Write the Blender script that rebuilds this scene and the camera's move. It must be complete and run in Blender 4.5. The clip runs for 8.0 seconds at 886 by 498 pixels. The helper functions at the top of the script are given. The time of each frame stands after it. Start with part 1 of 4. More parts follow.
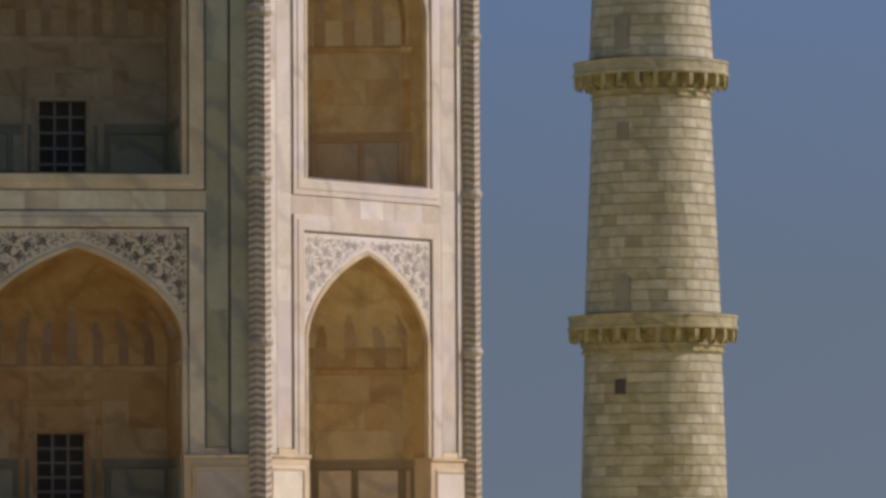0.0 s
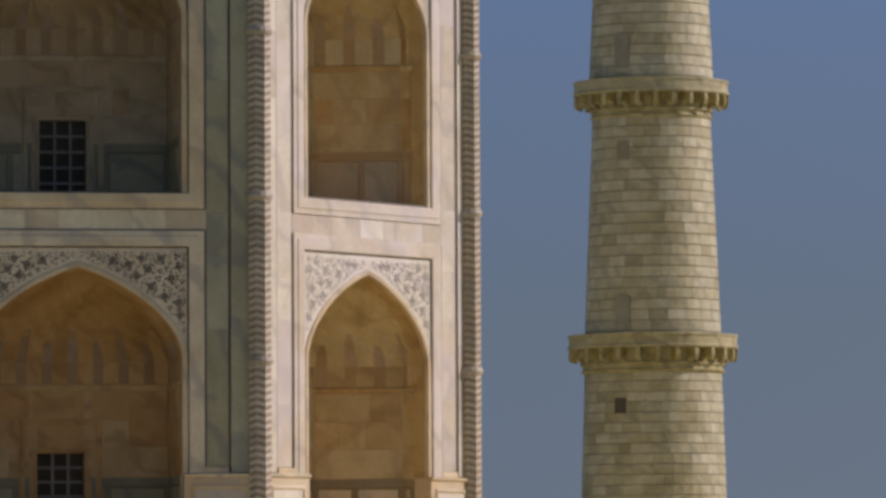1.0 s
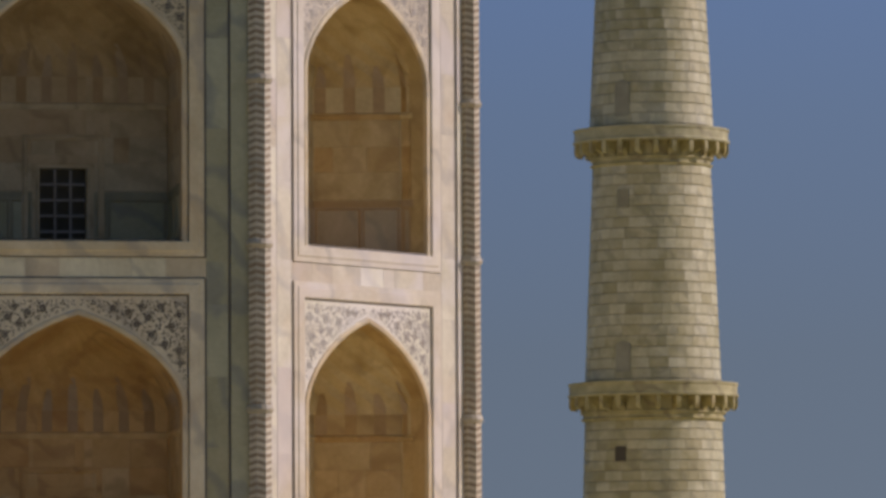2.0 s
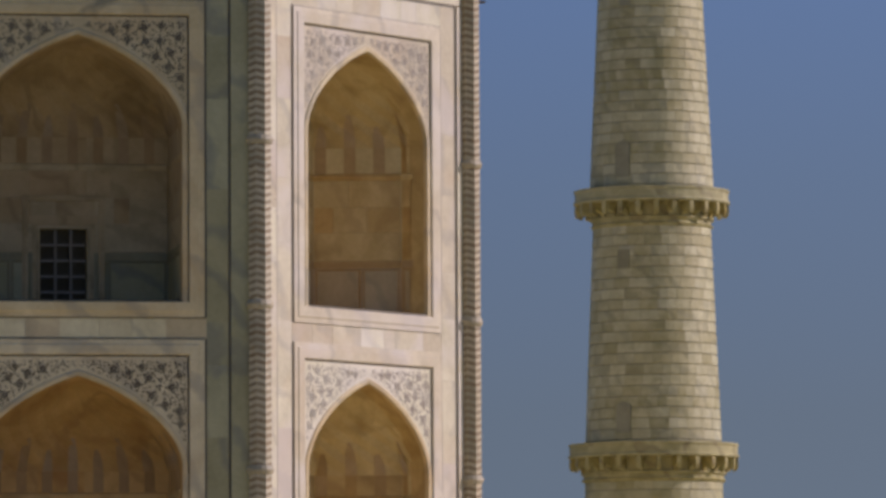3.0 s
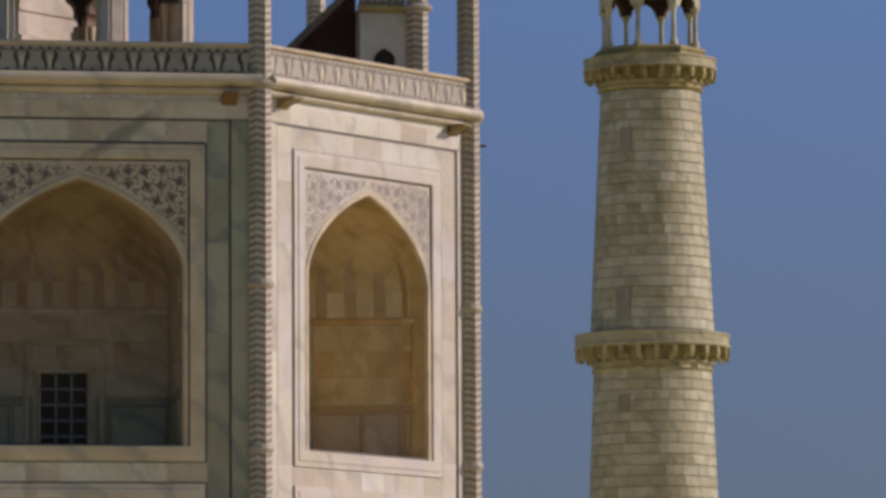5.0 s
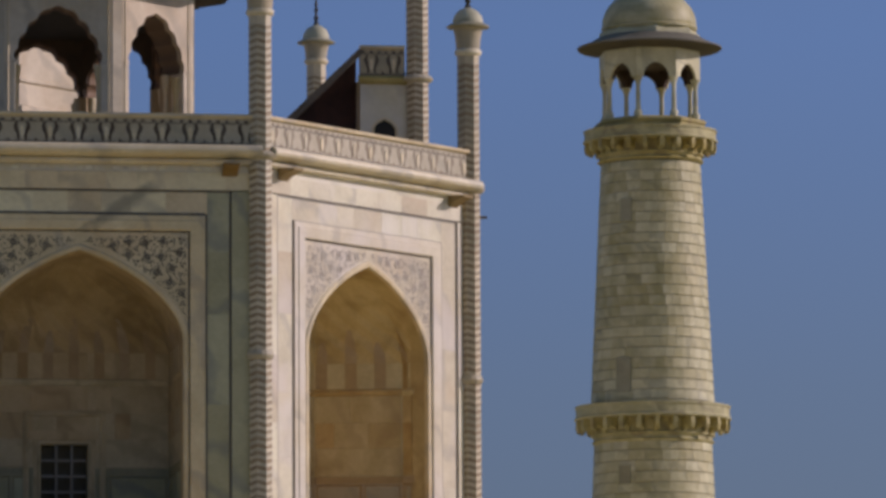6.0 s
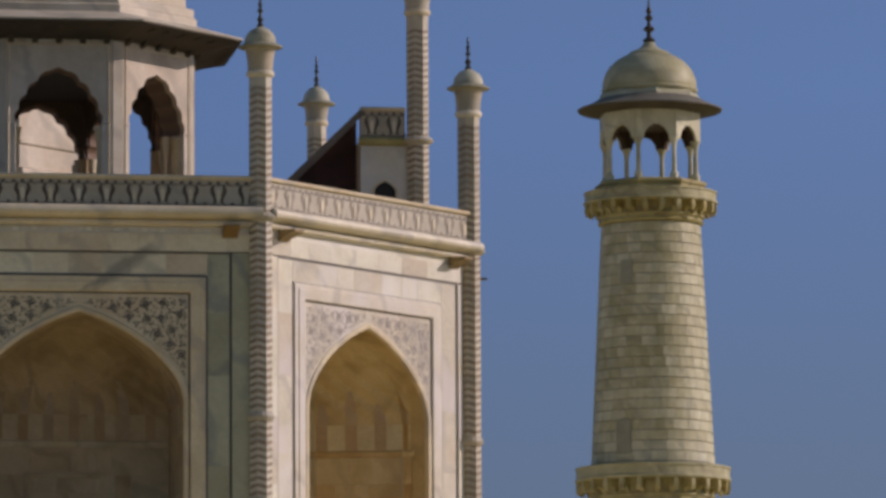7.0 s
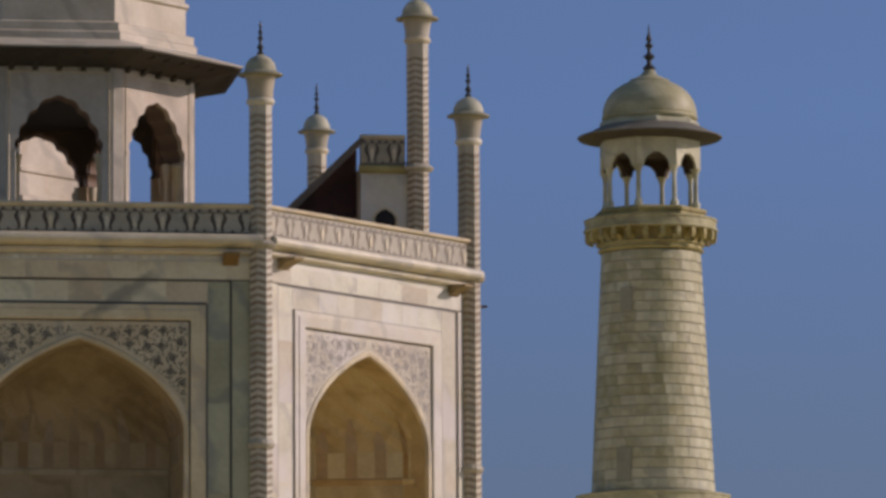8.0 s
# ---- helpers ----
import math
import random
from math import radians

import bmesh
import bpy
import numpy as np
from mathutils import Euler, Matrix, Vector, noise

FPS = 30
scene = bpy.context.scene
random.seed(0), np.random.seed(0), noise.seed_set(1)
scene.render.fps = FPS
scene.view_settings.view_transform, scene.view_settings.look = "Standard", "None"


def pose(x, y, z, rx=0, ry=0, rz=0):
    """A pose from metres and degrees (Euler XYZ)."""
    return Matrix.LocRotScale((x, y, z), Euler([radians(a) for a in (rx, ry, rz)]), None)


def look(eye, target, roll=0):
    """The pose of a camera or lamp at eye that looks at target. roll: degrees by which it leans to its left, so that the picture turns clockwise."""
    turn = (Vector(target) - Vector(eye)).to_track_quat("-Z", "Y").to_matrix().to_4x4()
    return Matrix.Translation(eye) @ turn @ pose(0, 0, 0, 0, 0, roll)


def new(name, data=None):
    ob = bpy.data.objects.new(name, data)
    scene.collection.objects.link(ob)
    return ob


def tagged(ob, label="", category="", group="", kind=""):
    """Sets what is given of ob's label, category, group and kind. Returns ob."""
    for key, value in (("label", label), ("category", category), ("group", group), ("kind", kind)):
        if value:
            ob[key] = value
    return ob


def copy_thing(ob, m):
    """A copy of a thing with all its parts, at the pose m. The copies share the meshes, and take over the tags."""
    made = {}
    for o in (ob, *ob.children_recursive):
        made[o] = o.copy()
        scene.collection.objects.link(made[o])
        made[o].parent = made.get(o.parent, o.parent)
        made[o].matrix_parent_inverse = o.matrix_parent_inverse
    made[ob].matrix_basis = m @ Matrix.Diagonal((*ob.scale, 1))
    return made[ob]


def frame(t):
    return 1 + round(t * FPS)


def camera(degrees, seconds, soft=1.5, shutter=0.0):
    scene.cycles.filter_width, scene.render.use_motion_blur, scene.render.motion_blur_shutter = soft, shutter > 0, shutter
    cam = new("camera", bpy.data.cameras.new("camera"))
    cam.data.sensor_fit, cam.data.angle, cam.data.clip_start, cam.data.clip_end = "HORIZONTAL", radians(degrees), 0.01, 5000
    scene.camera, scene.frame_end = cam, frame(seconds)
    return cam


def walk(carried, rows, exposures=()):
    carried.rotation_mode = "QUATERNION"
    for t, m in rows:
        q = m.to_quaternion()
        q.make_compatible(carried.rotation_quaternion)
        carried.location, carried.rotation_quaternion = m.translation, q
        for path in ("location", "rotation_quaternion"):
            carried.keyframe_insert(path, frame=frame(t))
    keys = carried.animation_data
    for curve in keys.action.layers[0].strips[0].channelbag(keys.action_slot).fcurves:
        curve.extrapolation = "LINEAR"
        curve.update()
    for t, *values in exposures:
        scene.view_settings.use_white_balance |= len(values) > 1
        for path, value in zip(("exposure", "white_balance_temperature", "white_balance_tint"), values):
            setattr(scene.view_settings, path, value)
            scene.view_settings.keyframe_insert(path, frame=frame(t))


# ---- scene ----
# ---- camera: a tripod in the garden, tilting up ----
cam = camera(8.4767, 8.0, soft=3.3, shutter=0.5)
EYE = Vector((4.008, -182.555, -1.94))
YAW, ROLL = 8.401, -0.299
TILTS = [(0.0, 0), (0.5, 10.6), (1.0, 34), (1.5, 73), (3.0, 226.5), (3.5, 288), (4.0, 352.5), (4.5, 418),
         (6.0, 608), (6.5, 669.5), (7.0, 717), (7.5, 752), (8.0, 766)]


def aim(s):
    p, y = radians(3.266 + 4.145 * s / 766), radians(YAW)
    way = Vector((math.sin(y) * math.cos(p), math.cos(y) * math.cos(p), math.sin(p)))
    return look(EYE, EYE + way, ROLL)


walk(cam, [(t, aim(s)) for t, s in TILTS], [(0.0, 0.32, 7850, 20.5), (8.0, 0.32, 7850, 20.5)])

# ---- world, sun ----
SUN_AZ, SUN_EL = 91.0, 25.0          # compass bearing with +y as north, elevation
world = bpy.data.worlds.new("world")
scene.world = world
world.use_nodes = True
wn, wl = world.node_tree.nodes, world.node_tree.links
wn.clear()
sky = wn.new("ShaderNodeTexSky")
sky.sky_type = "NISHITA"
sky.sun_disc = False
sky.sun_elevation, sky.sun_rotation = radians(SUN_EL), radians(SUN_AZ)
sky.altitude, sky.air_density, sky.dust_density, sky.ozone_density = 200, 1.0, 0.7, 6.0
bg = wn.new("ShaderNodeBackground")
bg.inputs["Strength"].default_value = 0.1
wo = wn.new("ShaderNodeOutputWorld")
wc, wm = wn.new("ShaderNodeTexCoord"), wn.new("ShaderNodeMapping")
wm.inputs["Location"].default_value = (0, 0, 0.3)      # a clear, dry horizon: the deeper blue reaches low
wl.new(wc.outputs["Generated"], wm.inputs["Vector"])
wl.new(wm.outputs[0], sky.inputs["Vector"])
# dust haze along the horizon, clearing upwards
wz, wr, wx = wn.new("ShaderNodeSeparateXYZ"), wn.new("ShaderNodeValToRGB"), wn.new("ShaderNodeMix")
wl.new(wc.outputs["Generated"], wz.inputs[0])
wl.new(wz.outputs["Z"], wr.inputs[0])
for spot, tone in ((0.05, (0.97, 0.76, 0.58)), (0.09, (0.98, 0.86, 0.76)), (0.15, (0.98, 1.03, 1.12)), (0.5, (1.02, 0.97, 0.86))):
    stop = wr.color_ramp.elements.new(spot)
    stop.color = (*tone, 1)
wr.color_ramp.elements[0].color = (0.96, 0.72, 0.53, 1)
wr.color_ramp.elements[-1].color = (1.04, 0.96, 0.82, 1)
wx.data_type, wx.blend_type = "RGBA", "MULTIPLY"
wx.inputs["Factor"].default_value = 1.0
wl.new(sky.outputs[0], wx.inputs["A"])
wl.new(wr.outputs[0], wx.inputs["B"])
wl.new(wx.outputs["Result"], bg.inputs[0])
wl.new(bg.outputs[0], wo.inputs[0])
sun_data = bpy.data.lights.new("sun", "SUN")
sun_data.energy, sun_data.angle, sun_data.color = 2.06, radians(0.6), (0.97, 0.925, 1.03)
sun = new("sun", sun_data)
az, el = radians(SUN_AZ), radians(SUN_EL)
sun_way = Vector((math.sin(az) * math.cos(el), math.cos(az) * math.cos(el), math.sin(el)))
sun.matrix_world = look(sun_way * 120, (0, 0, 0))


# ---- materials ----
def stone(name, a, b, vein=None, rough=0.5, tint=0.12, scale=0.7, bump=0.15, veins=0.5, stain=None, soil=0.85, bloom=None, streak=None, hues=0.16):
    """Stone: two scales of mottling between a and b, thin veins, a tint for each piece."""
    m = bpy.data.materials.new(name)
    m.use_nodes = True
    n, k = m.node_tree.nodes, m.node_tree.links
    p = n["Principled BSDF"]
    tc, oi = n.new("ShaderNodeTexCoord"), n.new("ShaderNodeObjectInfo")
    gi = n.new("ShaderNodeNewGeometry")
    sh = n.new("ShaderNodeVectorMath")
    sh.operation = "MULTIPLY_ADD"
    add = n.new("ShaderNodeMath")
    add.operation = "ADD"
    k.new(oi.outputs["Random"], add.inputs[0])
    k.new(gi.outputs["Random Per Island"], add.inputs[1])
    k.new(add.outputs[0], sh.inputs[0])
    sh.inputs[1].default_value = (17, 9, 23)
    k.new(tc.outputs["Object"], sh.inputs[2])
    big = n.new("ShaderNodeTexNoise")
    big.inputs["Scale"].default_value, big.inputs["Detail"].default_value, big.inputs["Distortion"].default_value = scale, 5, 0.8
    fine = n.new("ShaderNodeTexNoise")
    fine.inputs["Scale"].default_value, fine.inputs["Detail"].default_value = scale * 11, 6
    k.new(sh.outputs[0], big.inputs["Vector"])
    k.new(sh.outputs[0], fine.inputs["Vector"])
    mixn = n.new("ShaderNodeMath")
    mixn.operation = "MULTIPLY_ADD"
    k.new(fine.outputs[0], mixn.inputs[0])
    mixn.inputs[1].default_value = 0.45
    k.new(big.outputs[0], mixn.inputs[2])
    ramp = n.new("ShaderNodeValToRGB")
    ramp.color_ramp.elements[0].position, ramp.color_ramp.elements[1].position = 0.5, 0.95
    ramp.color_ramp.elements[0].color, ramp.color_ramp.elements[1].color = (*a, 1), (*b, 1)
    k.new(mixn.outputs[0], ramp.inputs[0])
    col = ramp.outputs[0]
    if vein:
        wav = n.new("ShaderNodeTexWave")
        wav.bands_direction = "DIAGONAL"
        wav.inputs["Scale"].default_value, wav.inputs["Distortion"].default_value = 0.22 * scale / 0.7, 9.0
        wav.inputs["Detail"].default_value, wav.inputs["Detail Scale"].default_value = 4, 1.3
        k.new(sh.outputs[0], wav.inputs["Vector"])
        vr = n.new("ShaderNodeValToRGB")
        vr.color_ramp.elements[0].position, vr.color_ramp.elements[1].position = 0.0, 0.16
        vr.color_ramp.elements[0].color, vr.color_ramp.elements[1].color = (veins, veins, veins, 1), (0, 0, 0, 1)
        k.new(wav.outputs["Fac"], vr.inputs[0])
        mx = n.new("ShaderNodeMix")
        mx.data_type = "RGBA"
        k.new(vr.outputs[0], mx.inputs["Factor"])
        k.new(col, mx.inputs["A"])
        mx.inputs["B"].default_value = (*vein, 1)
        col = mx.outputs["Result"]
    if stain:
        spot = n.new("ShaderNodeTexNoise")
        spot.inputs["Scale"].default_value, spot.inputs["Detail"].default_value, spot.inputs["Distortion"].default_value = 0.55, 6, 1.2
        k.new(tc.outputs["Object"], spot.inputs["Vector"])
        sr = n.new("ShaderNodeValToRGB")
        sr.color_ramp.elements[0].position, sr.color_ramp.elements[1].position = 0.48, 0.68
        sr.color_ramp.elements[0].color, sr.color_ramp.elements[1].color = (0, 0, 0, 1), (soil, soil, soil, 1)
        k.new(spot.outputs[0], sr.inputs[0])
        sm = n.new("ShaderNodeMix")
        sm.data_type = "RGBA"
        k.new(sr.outputs[0], sm.inputs["Factor"])
        k.new(col, sm.inputs["A"])
        sm.inputs["B"].default_value = (*stain, 1)
        col = sm.outputs["Result"]
    if bloom:
        # broad cool clouds in the stone
        cloud = n.new("ShaderNodeTexNoise")
        cloud.inputs["Scale"].default_value, cloud.inputs["Detail"].default_value, cloud.inputs["Distortion"].default_value = 0.42, 4, 0.6
        k.new(sh.outputs[0], cloud.inputs["Vector"])
        cr = n.new("ShaderNodeValToRGB")
        cr.color_ramp.elements[0].position, cr.color_ramp.elements[1].position = 0.47, 0.64
        cr.color_ramp.elements[0].color, cr.color_ramp.elements[1].color = (0, 0, 0, 1), (0.6, 0.6, 0.6, 1)
        k.new(cloud.outputs[0], cr.inputs[0])
        cm = n.new("ShaderNodeMix")
        cm.data_type = "RGBA"
        k.new(cr.outputs[0], cm.inputs["Factor"])
        k.new(col, cm.inputs["A"])
        cm.inputs["B"].default_value = (*bloom, 1)
        col = cm.outputs["Result"]
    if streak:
        # one slanting dark streak: a point (x, z) on it, its direction, its half width and length
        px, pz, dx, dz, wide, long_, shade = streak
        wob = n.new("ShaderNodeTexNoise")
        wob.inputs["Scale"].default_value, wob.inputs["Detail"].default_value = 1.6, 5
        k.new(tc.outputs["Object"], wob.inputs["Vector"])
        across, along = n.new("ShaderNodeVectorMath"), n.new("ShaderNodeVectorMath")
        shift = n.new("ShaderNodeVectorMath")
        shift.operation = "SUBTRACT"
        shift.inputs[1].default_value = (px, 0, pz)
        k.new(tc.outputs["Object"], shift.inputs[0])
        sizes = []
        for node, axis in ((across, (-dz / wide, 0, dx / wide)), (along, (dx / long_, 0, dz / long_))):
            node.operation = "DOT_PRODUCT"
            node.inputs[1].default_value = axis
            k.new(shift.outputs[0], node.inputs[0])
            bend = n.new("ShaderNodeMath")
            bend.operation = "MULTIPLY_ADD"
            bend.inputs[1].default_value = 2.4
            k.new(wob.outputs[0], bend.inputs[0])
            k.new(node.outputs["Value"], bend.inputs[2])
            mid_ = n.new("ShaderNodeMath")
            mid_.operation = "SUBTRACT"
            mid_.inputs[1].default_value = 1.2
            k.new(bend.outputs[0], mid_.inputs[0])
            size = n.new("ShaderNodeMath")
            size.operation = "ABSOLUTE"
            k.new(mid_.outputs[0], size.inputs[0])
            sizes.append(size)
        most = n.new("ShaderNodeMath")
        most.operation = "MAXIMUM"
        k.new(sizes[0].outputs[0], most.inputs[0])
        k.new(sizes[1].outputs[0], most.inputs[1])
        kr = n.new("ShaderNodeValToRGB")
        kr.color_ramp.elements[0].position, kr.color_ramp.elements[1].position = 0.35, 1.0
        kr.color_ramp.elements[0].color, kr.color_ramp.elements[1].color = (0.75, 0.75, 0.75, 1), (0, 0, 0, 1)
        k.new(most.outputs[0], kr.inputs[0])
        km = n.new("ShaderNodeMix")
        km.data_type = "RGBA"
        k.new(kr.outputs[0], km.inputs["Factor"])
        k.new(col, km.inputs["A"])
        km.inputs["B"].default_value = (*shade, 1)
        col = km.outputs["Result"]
    hsv = n.new("ShaderNodeHueSaturation")
    val = n.new("ShaderNodeMath")
    val.operation = "MULTIPLY_ADD"
    val.inputs[1].default_value, val.inputs[2].default_value = tint, 1 - tint
    k.new(add.outputs[0], val.inputs[0])
    k.new(val.outputs[0], hsv.inputs["Value"])
    sat = n.new("ShaderNodeMath")
    sat.operation = "MULTIPLY_ADD"
    sat.inputs[1].default_value, sat.inputs[2].default_value = -0.28, 1.25
    k.new(add.outputs[0], sat.inputs[0])
    k.new(sat.outputs[0], hsv.inputs["Saturation"])
    hue = n.new("ShaderNodeMath")
    hue.operation = "MULTIPLY_ADD"
    hue.inputs[1].default_value, hue.inputs[2].default_value = hues * tint, 0.5 - 0.75 * hues * tint
    k.new(add.outputs[0], hue.inputs[0])
    k.new(hue.outputs[0], hsv.inputs["Hue"])
    k.new(col, hsv.inputs["Color"])
    k.new(hsv.outputs[0], p.inputs["Base Color"])
    rr = n.new("ShaderNodeMath")
    rr.operation = "MULTIPLY_ADD"
    rr.inputs[1].default_value, rr.inputs[2].default_value = 0.3, rough - 0.15
    k.new(fine.outputs[0], rr.inputs[0])
    k.new(rr.outputs[0], p.inputs["Roughness"])
    bp = n.new("ShaderNodeBump")
    bp.inputs["Strength"].default_value, bp.inputs["Distance"].default_value = bump, 0.04
    k.new(mixn.outputs[0], bp.inputs["Height"])
    k.new(bp.outputs[0], p.inputs["Normal"])
    return m


# the slanting dark streak on the upper part of the south wall, in the wall's own axes
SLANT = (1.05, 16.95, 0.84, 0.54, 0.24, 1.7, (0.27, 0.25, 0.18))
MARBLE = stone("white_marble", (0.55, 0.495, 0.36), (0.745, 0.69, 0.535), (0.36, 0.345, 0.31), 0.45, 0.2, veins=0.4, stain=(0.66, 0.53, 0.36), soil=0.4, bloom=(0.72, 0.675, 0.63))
# the white marble again, recoloured for the shaded bay, with the streak
SHADE_MARBLE = stone("shade_side_white_marble", (0.62, 0.54, 0.345), (0.83, 0.745, 0.515), (0.30, 0.28, 0.23), 0.45, 0.2, veins=0.35, stain=(0.66, 0.53, 0.36), soil=0.4, streak=SLANT)
CREAM = stone("cream_marble", (0.57, 0.475, 0.295), (0.76, 0.65, 0.435), (0.36, 0.33, 0.27), 0.45, 0.07, stain=(0.58, 0.42, 0.23), soil=0.5)
# the cream marble again, recoloured for the shaded bay, then the sunlit one
SHADE_CREAM = stone("shade_side_cream_marble", (0.63, 0.53, 0.325), (0.82, 0.705, 0.465), (0.36, 0.33, 0.27), 0.45, 0.07, stain=(0.58, 0.42, 0.23), soil=0.5, streak=SLANT)
SUNLIT_CREAM = stone("sunlit_cream_marble", (0.545, 0.475, 0.34), (0.725, 0.65, 0.495), (0.36, 0.33, 0.27), 0.45, 0.06, stain=(0.62, 0.50, 0.34), soil=0.5, bloom=(0.70, 0.65, 0.60))
OLD = stone("weathered_cream_marble", (0.51, 0.43, 0.30), (0.69, 0.60, 0.455), (0.33, 0.29, 0.22), 0.5, 0.1, stain=(0.50, 0.38, 0.24), soil=0.4)
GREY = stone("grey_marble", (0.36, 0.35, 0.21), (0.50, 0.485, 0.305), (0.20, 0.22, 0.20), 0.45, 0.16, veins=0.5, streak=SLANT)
# white marble with the niches' shade and bounced light put into the colour
GREY_NICHE = stone("niche_shade_grey_brown", (0.46, 0.365, 0.22), (0.61, 0.505, 0.33), (0.32, 0.245, 0.145), 0.6, 0.12, 0.9, stain=(0.36, 0.28, 0.165))
RED_NICHE = stone("niche_bounce_red_brown", (0.55, 0.365, 0.155), (0.70, 0.50, 0.25), (0.37, 0.225, 0.10), 0.6, 0.12, 0.9, stain=(0.43, 0.26, 0.105))
NICHE = stone("bounce_brown_marble", (0.47, 0.33, 0.14), (0.63, 0.475, 0.24), (0.40, 0.26, 0.12), 0.6, 0.14, 0.9, stain=(0.34, 0.215, 0.08))
TOWER = stone("weathered_marble", (0.445, 0.415, 0.235), (0.68, 0.645, 0.425), (0.25, 0.24, 0.16), 0.55, 0.22, 0.8, veins=0.4, stain=(0.36, 0.325, 0.15), soil=0.6, hues=0.05)
JOINT = stone("joint_mortar", (0.29, 0.255, 0.165), (0.38, 0.34, 0.23), None, 0.8, 0.05)
OCHRE = stone("ochre_stained_marble", (0.33, 0.27, 0.095), (0.52, 0.445, 0.20), (0.2, 0.14, 0.06), 0.65, 0.1, 1.2)
# lit copy of the black line inlay, lightened for the sun on it
SUN_LINE = stone("sun_washed_marble_inlay", (0.135, 0.115, 0.087), (0.21, 0.18, 0.145), None, 0.5, 0.05)
BLACK = stone("black_marble_inlay", (0.085, 0.072, 0.053), (0.145, 0.125, 0.095), None, 0.4, 0.05)
BROWN = stone("brown_stone_inlay", (0.10, 0.075, 0.05), (0.17, 0.13, 0.09), None, 0.5, 0.1)
RED = stone("red_sandstone", (0.035, 0.016, 0.014), (0.09, 0.034, 0.025), None, 0.8, 0.05, 1.5)
PALE = stone("pale_shaft_marble", (0.48, 0.41, 0.275), (0.64, 0.56, 0.40), (0.30, 0.28, 0.2), 0.5, 0.07)
SHAFT = stone("tan_shaft_marble", (0.38, 0.315, 0.20), (0.50, 0.425, 0.29), (0.30, 0.28, 0.2), 0.5, 0.07)
UMBER = stone("dark_umber_stone", (0.23, 0.155, 0.065), (0.33, 0.23, 0.105), None, 0.7, 0.1)
VINE = stone("grey_brown_inlay", (0.115, 0.09, 0.06), (0.215, 0.18, 0.13), None, 0.5, 0.2)
# lit copy of the vine inlay, paled as sunlight washes it out
SUN_VINE = stone("sun_washed_grey_inlay", (0.29, 0.255, 0.21), (0.44, 0.395, 0.33), None, 0.5, 0.2)
# slots: a recess's shade put into the colour; dado trim: plain brown
RECESS = stone("recess_shade_and_trim", (0.365, 0.25, 0.112), (0.49, 0.35, 0.175), None, 0.7, 0.06, hues=0.02)
PATINA = stone("olive_patina_marble", (0.37, 0.335, 0.19), (0.53, 0.49, 0.32), (0.2, 0.19, 0.12), 0.6, 0.1, 1.5)
LEAD = stone("grey_weathered_stone", (0.14, 0.13, 0.095), (0.22, 0.205, 0.155), None, 0.7, 0.05)
SHUT = stone("olive_grey_stone", (0.26, 0.235, 0.14), (0.36, 0.325, 0.20), None, 0.7, 0.1)
ZIGZAG = stone("tan_stone_inlay", (0.255, 0.195, 0.125), (0.35, 0.28, 0.18), None, 0.5, 0.1)
MOTIF = stone("carved_brown_inlay", (0.065, 0.045, 0.028), (0.12, 0.087, 0.055), None, 0.5, 0.1)
# lit copy of the parapet inlay, sun put into the lighter brown
SUN_MOTIF = stone("sun_washed_brown_inlay", (0.19, 0.145, 0.095), (0.29, 0.23, 0.16), None, 0.5, 0.1)
# shade and bounced light of inner surfaces, put into these three colours
LINING = stone("inner_shade_brown", (0.34, 0.245, 0.14), (0.46, 0.345, 0.21), None, 0.7, 0.06, hues=0.02)
REVEAL = stone("bounce_red_brown_reveal", (0.14, 0.083, 0.05), (0.22, 0.135, 0.085), None, 0.7, 0.1)
INNER_SHADE = stone("inner_shade_dark", (0.04, 0.025, 0.017), (0.09, 0.055, 0.036), None, 0.7, 0.1)
# the shade under the eaves, put into the colour of their lower side
EAVE = stone("eave_underside_shade", (0.05, 0.041, 0.027), (0.10, 0.082, 0.052), None, 0.7, 0.05)
# unseen roof, kept dark so little light bounces onto the eaves
ROOF = stone("low_bounce_roof", (0.16, 0.13, 0.09), (0.26, 0.21, 0.15), None, 0.8, 0.05)
BRONZE = stone("dark_bronze", (0.03, 0.03, 0.025), (0.07, 0.06, 0.045), None, 0.4, 0.02, 5)
DIM = stone("shadowy_opening_stone", (0.07, 0.058, 0.035), (0.12, 0.10, 0.065), None, 0.8, 0.02)
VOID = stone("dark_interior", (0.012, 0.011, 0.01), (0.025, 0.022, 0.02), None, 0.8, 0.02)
LATTICE = stone("window_lattice_stone", (0.21, 0.19, 0.17), (0.29, 0.265, 0.24), None, 0.6, 0.05)
# both out of view, made bright yellow to bounce warm light onto the walls
PAVING = stone("terrace_paving", (0.80, 0.585, 0.20), (0.88, 0.67, 0.28), None, 0.7, 0.05, 0.4)
BOUNCE_GROUND = stone("garden_ground", (0.36, 0.30, 0.06), (0.46, 0.39, 0.10), None, 0.9, 0.02, 0.2)


# ---- mesh helpers ----
def part(name, bm, material, parent=None, label="", m=None):
    me = bpy.data.meshes.new(name)
    bmesh.ops.recalc_face_normals(bm, faces=bm.faces)
    bm.to_mesh(me)
    bm.free()
    me.materials.append(material)
    return place(name, me, parent, label, m)


def place(name, me, parent=None, label="", m=None):
    ob = new(name, me)
    ob.parent = parent
    if m is not None:
        ob.matrix_basis = m
    if label:
        tagged(ob, label)
    return ob


def thing(name, label, category, m=None, group="", kind=""):
    ob = tagged(new(name), label, category, group, kind)
    ob.empty_display_size = 0.3
    if m is not None:
        ob.matrix_basis = m
    return ob


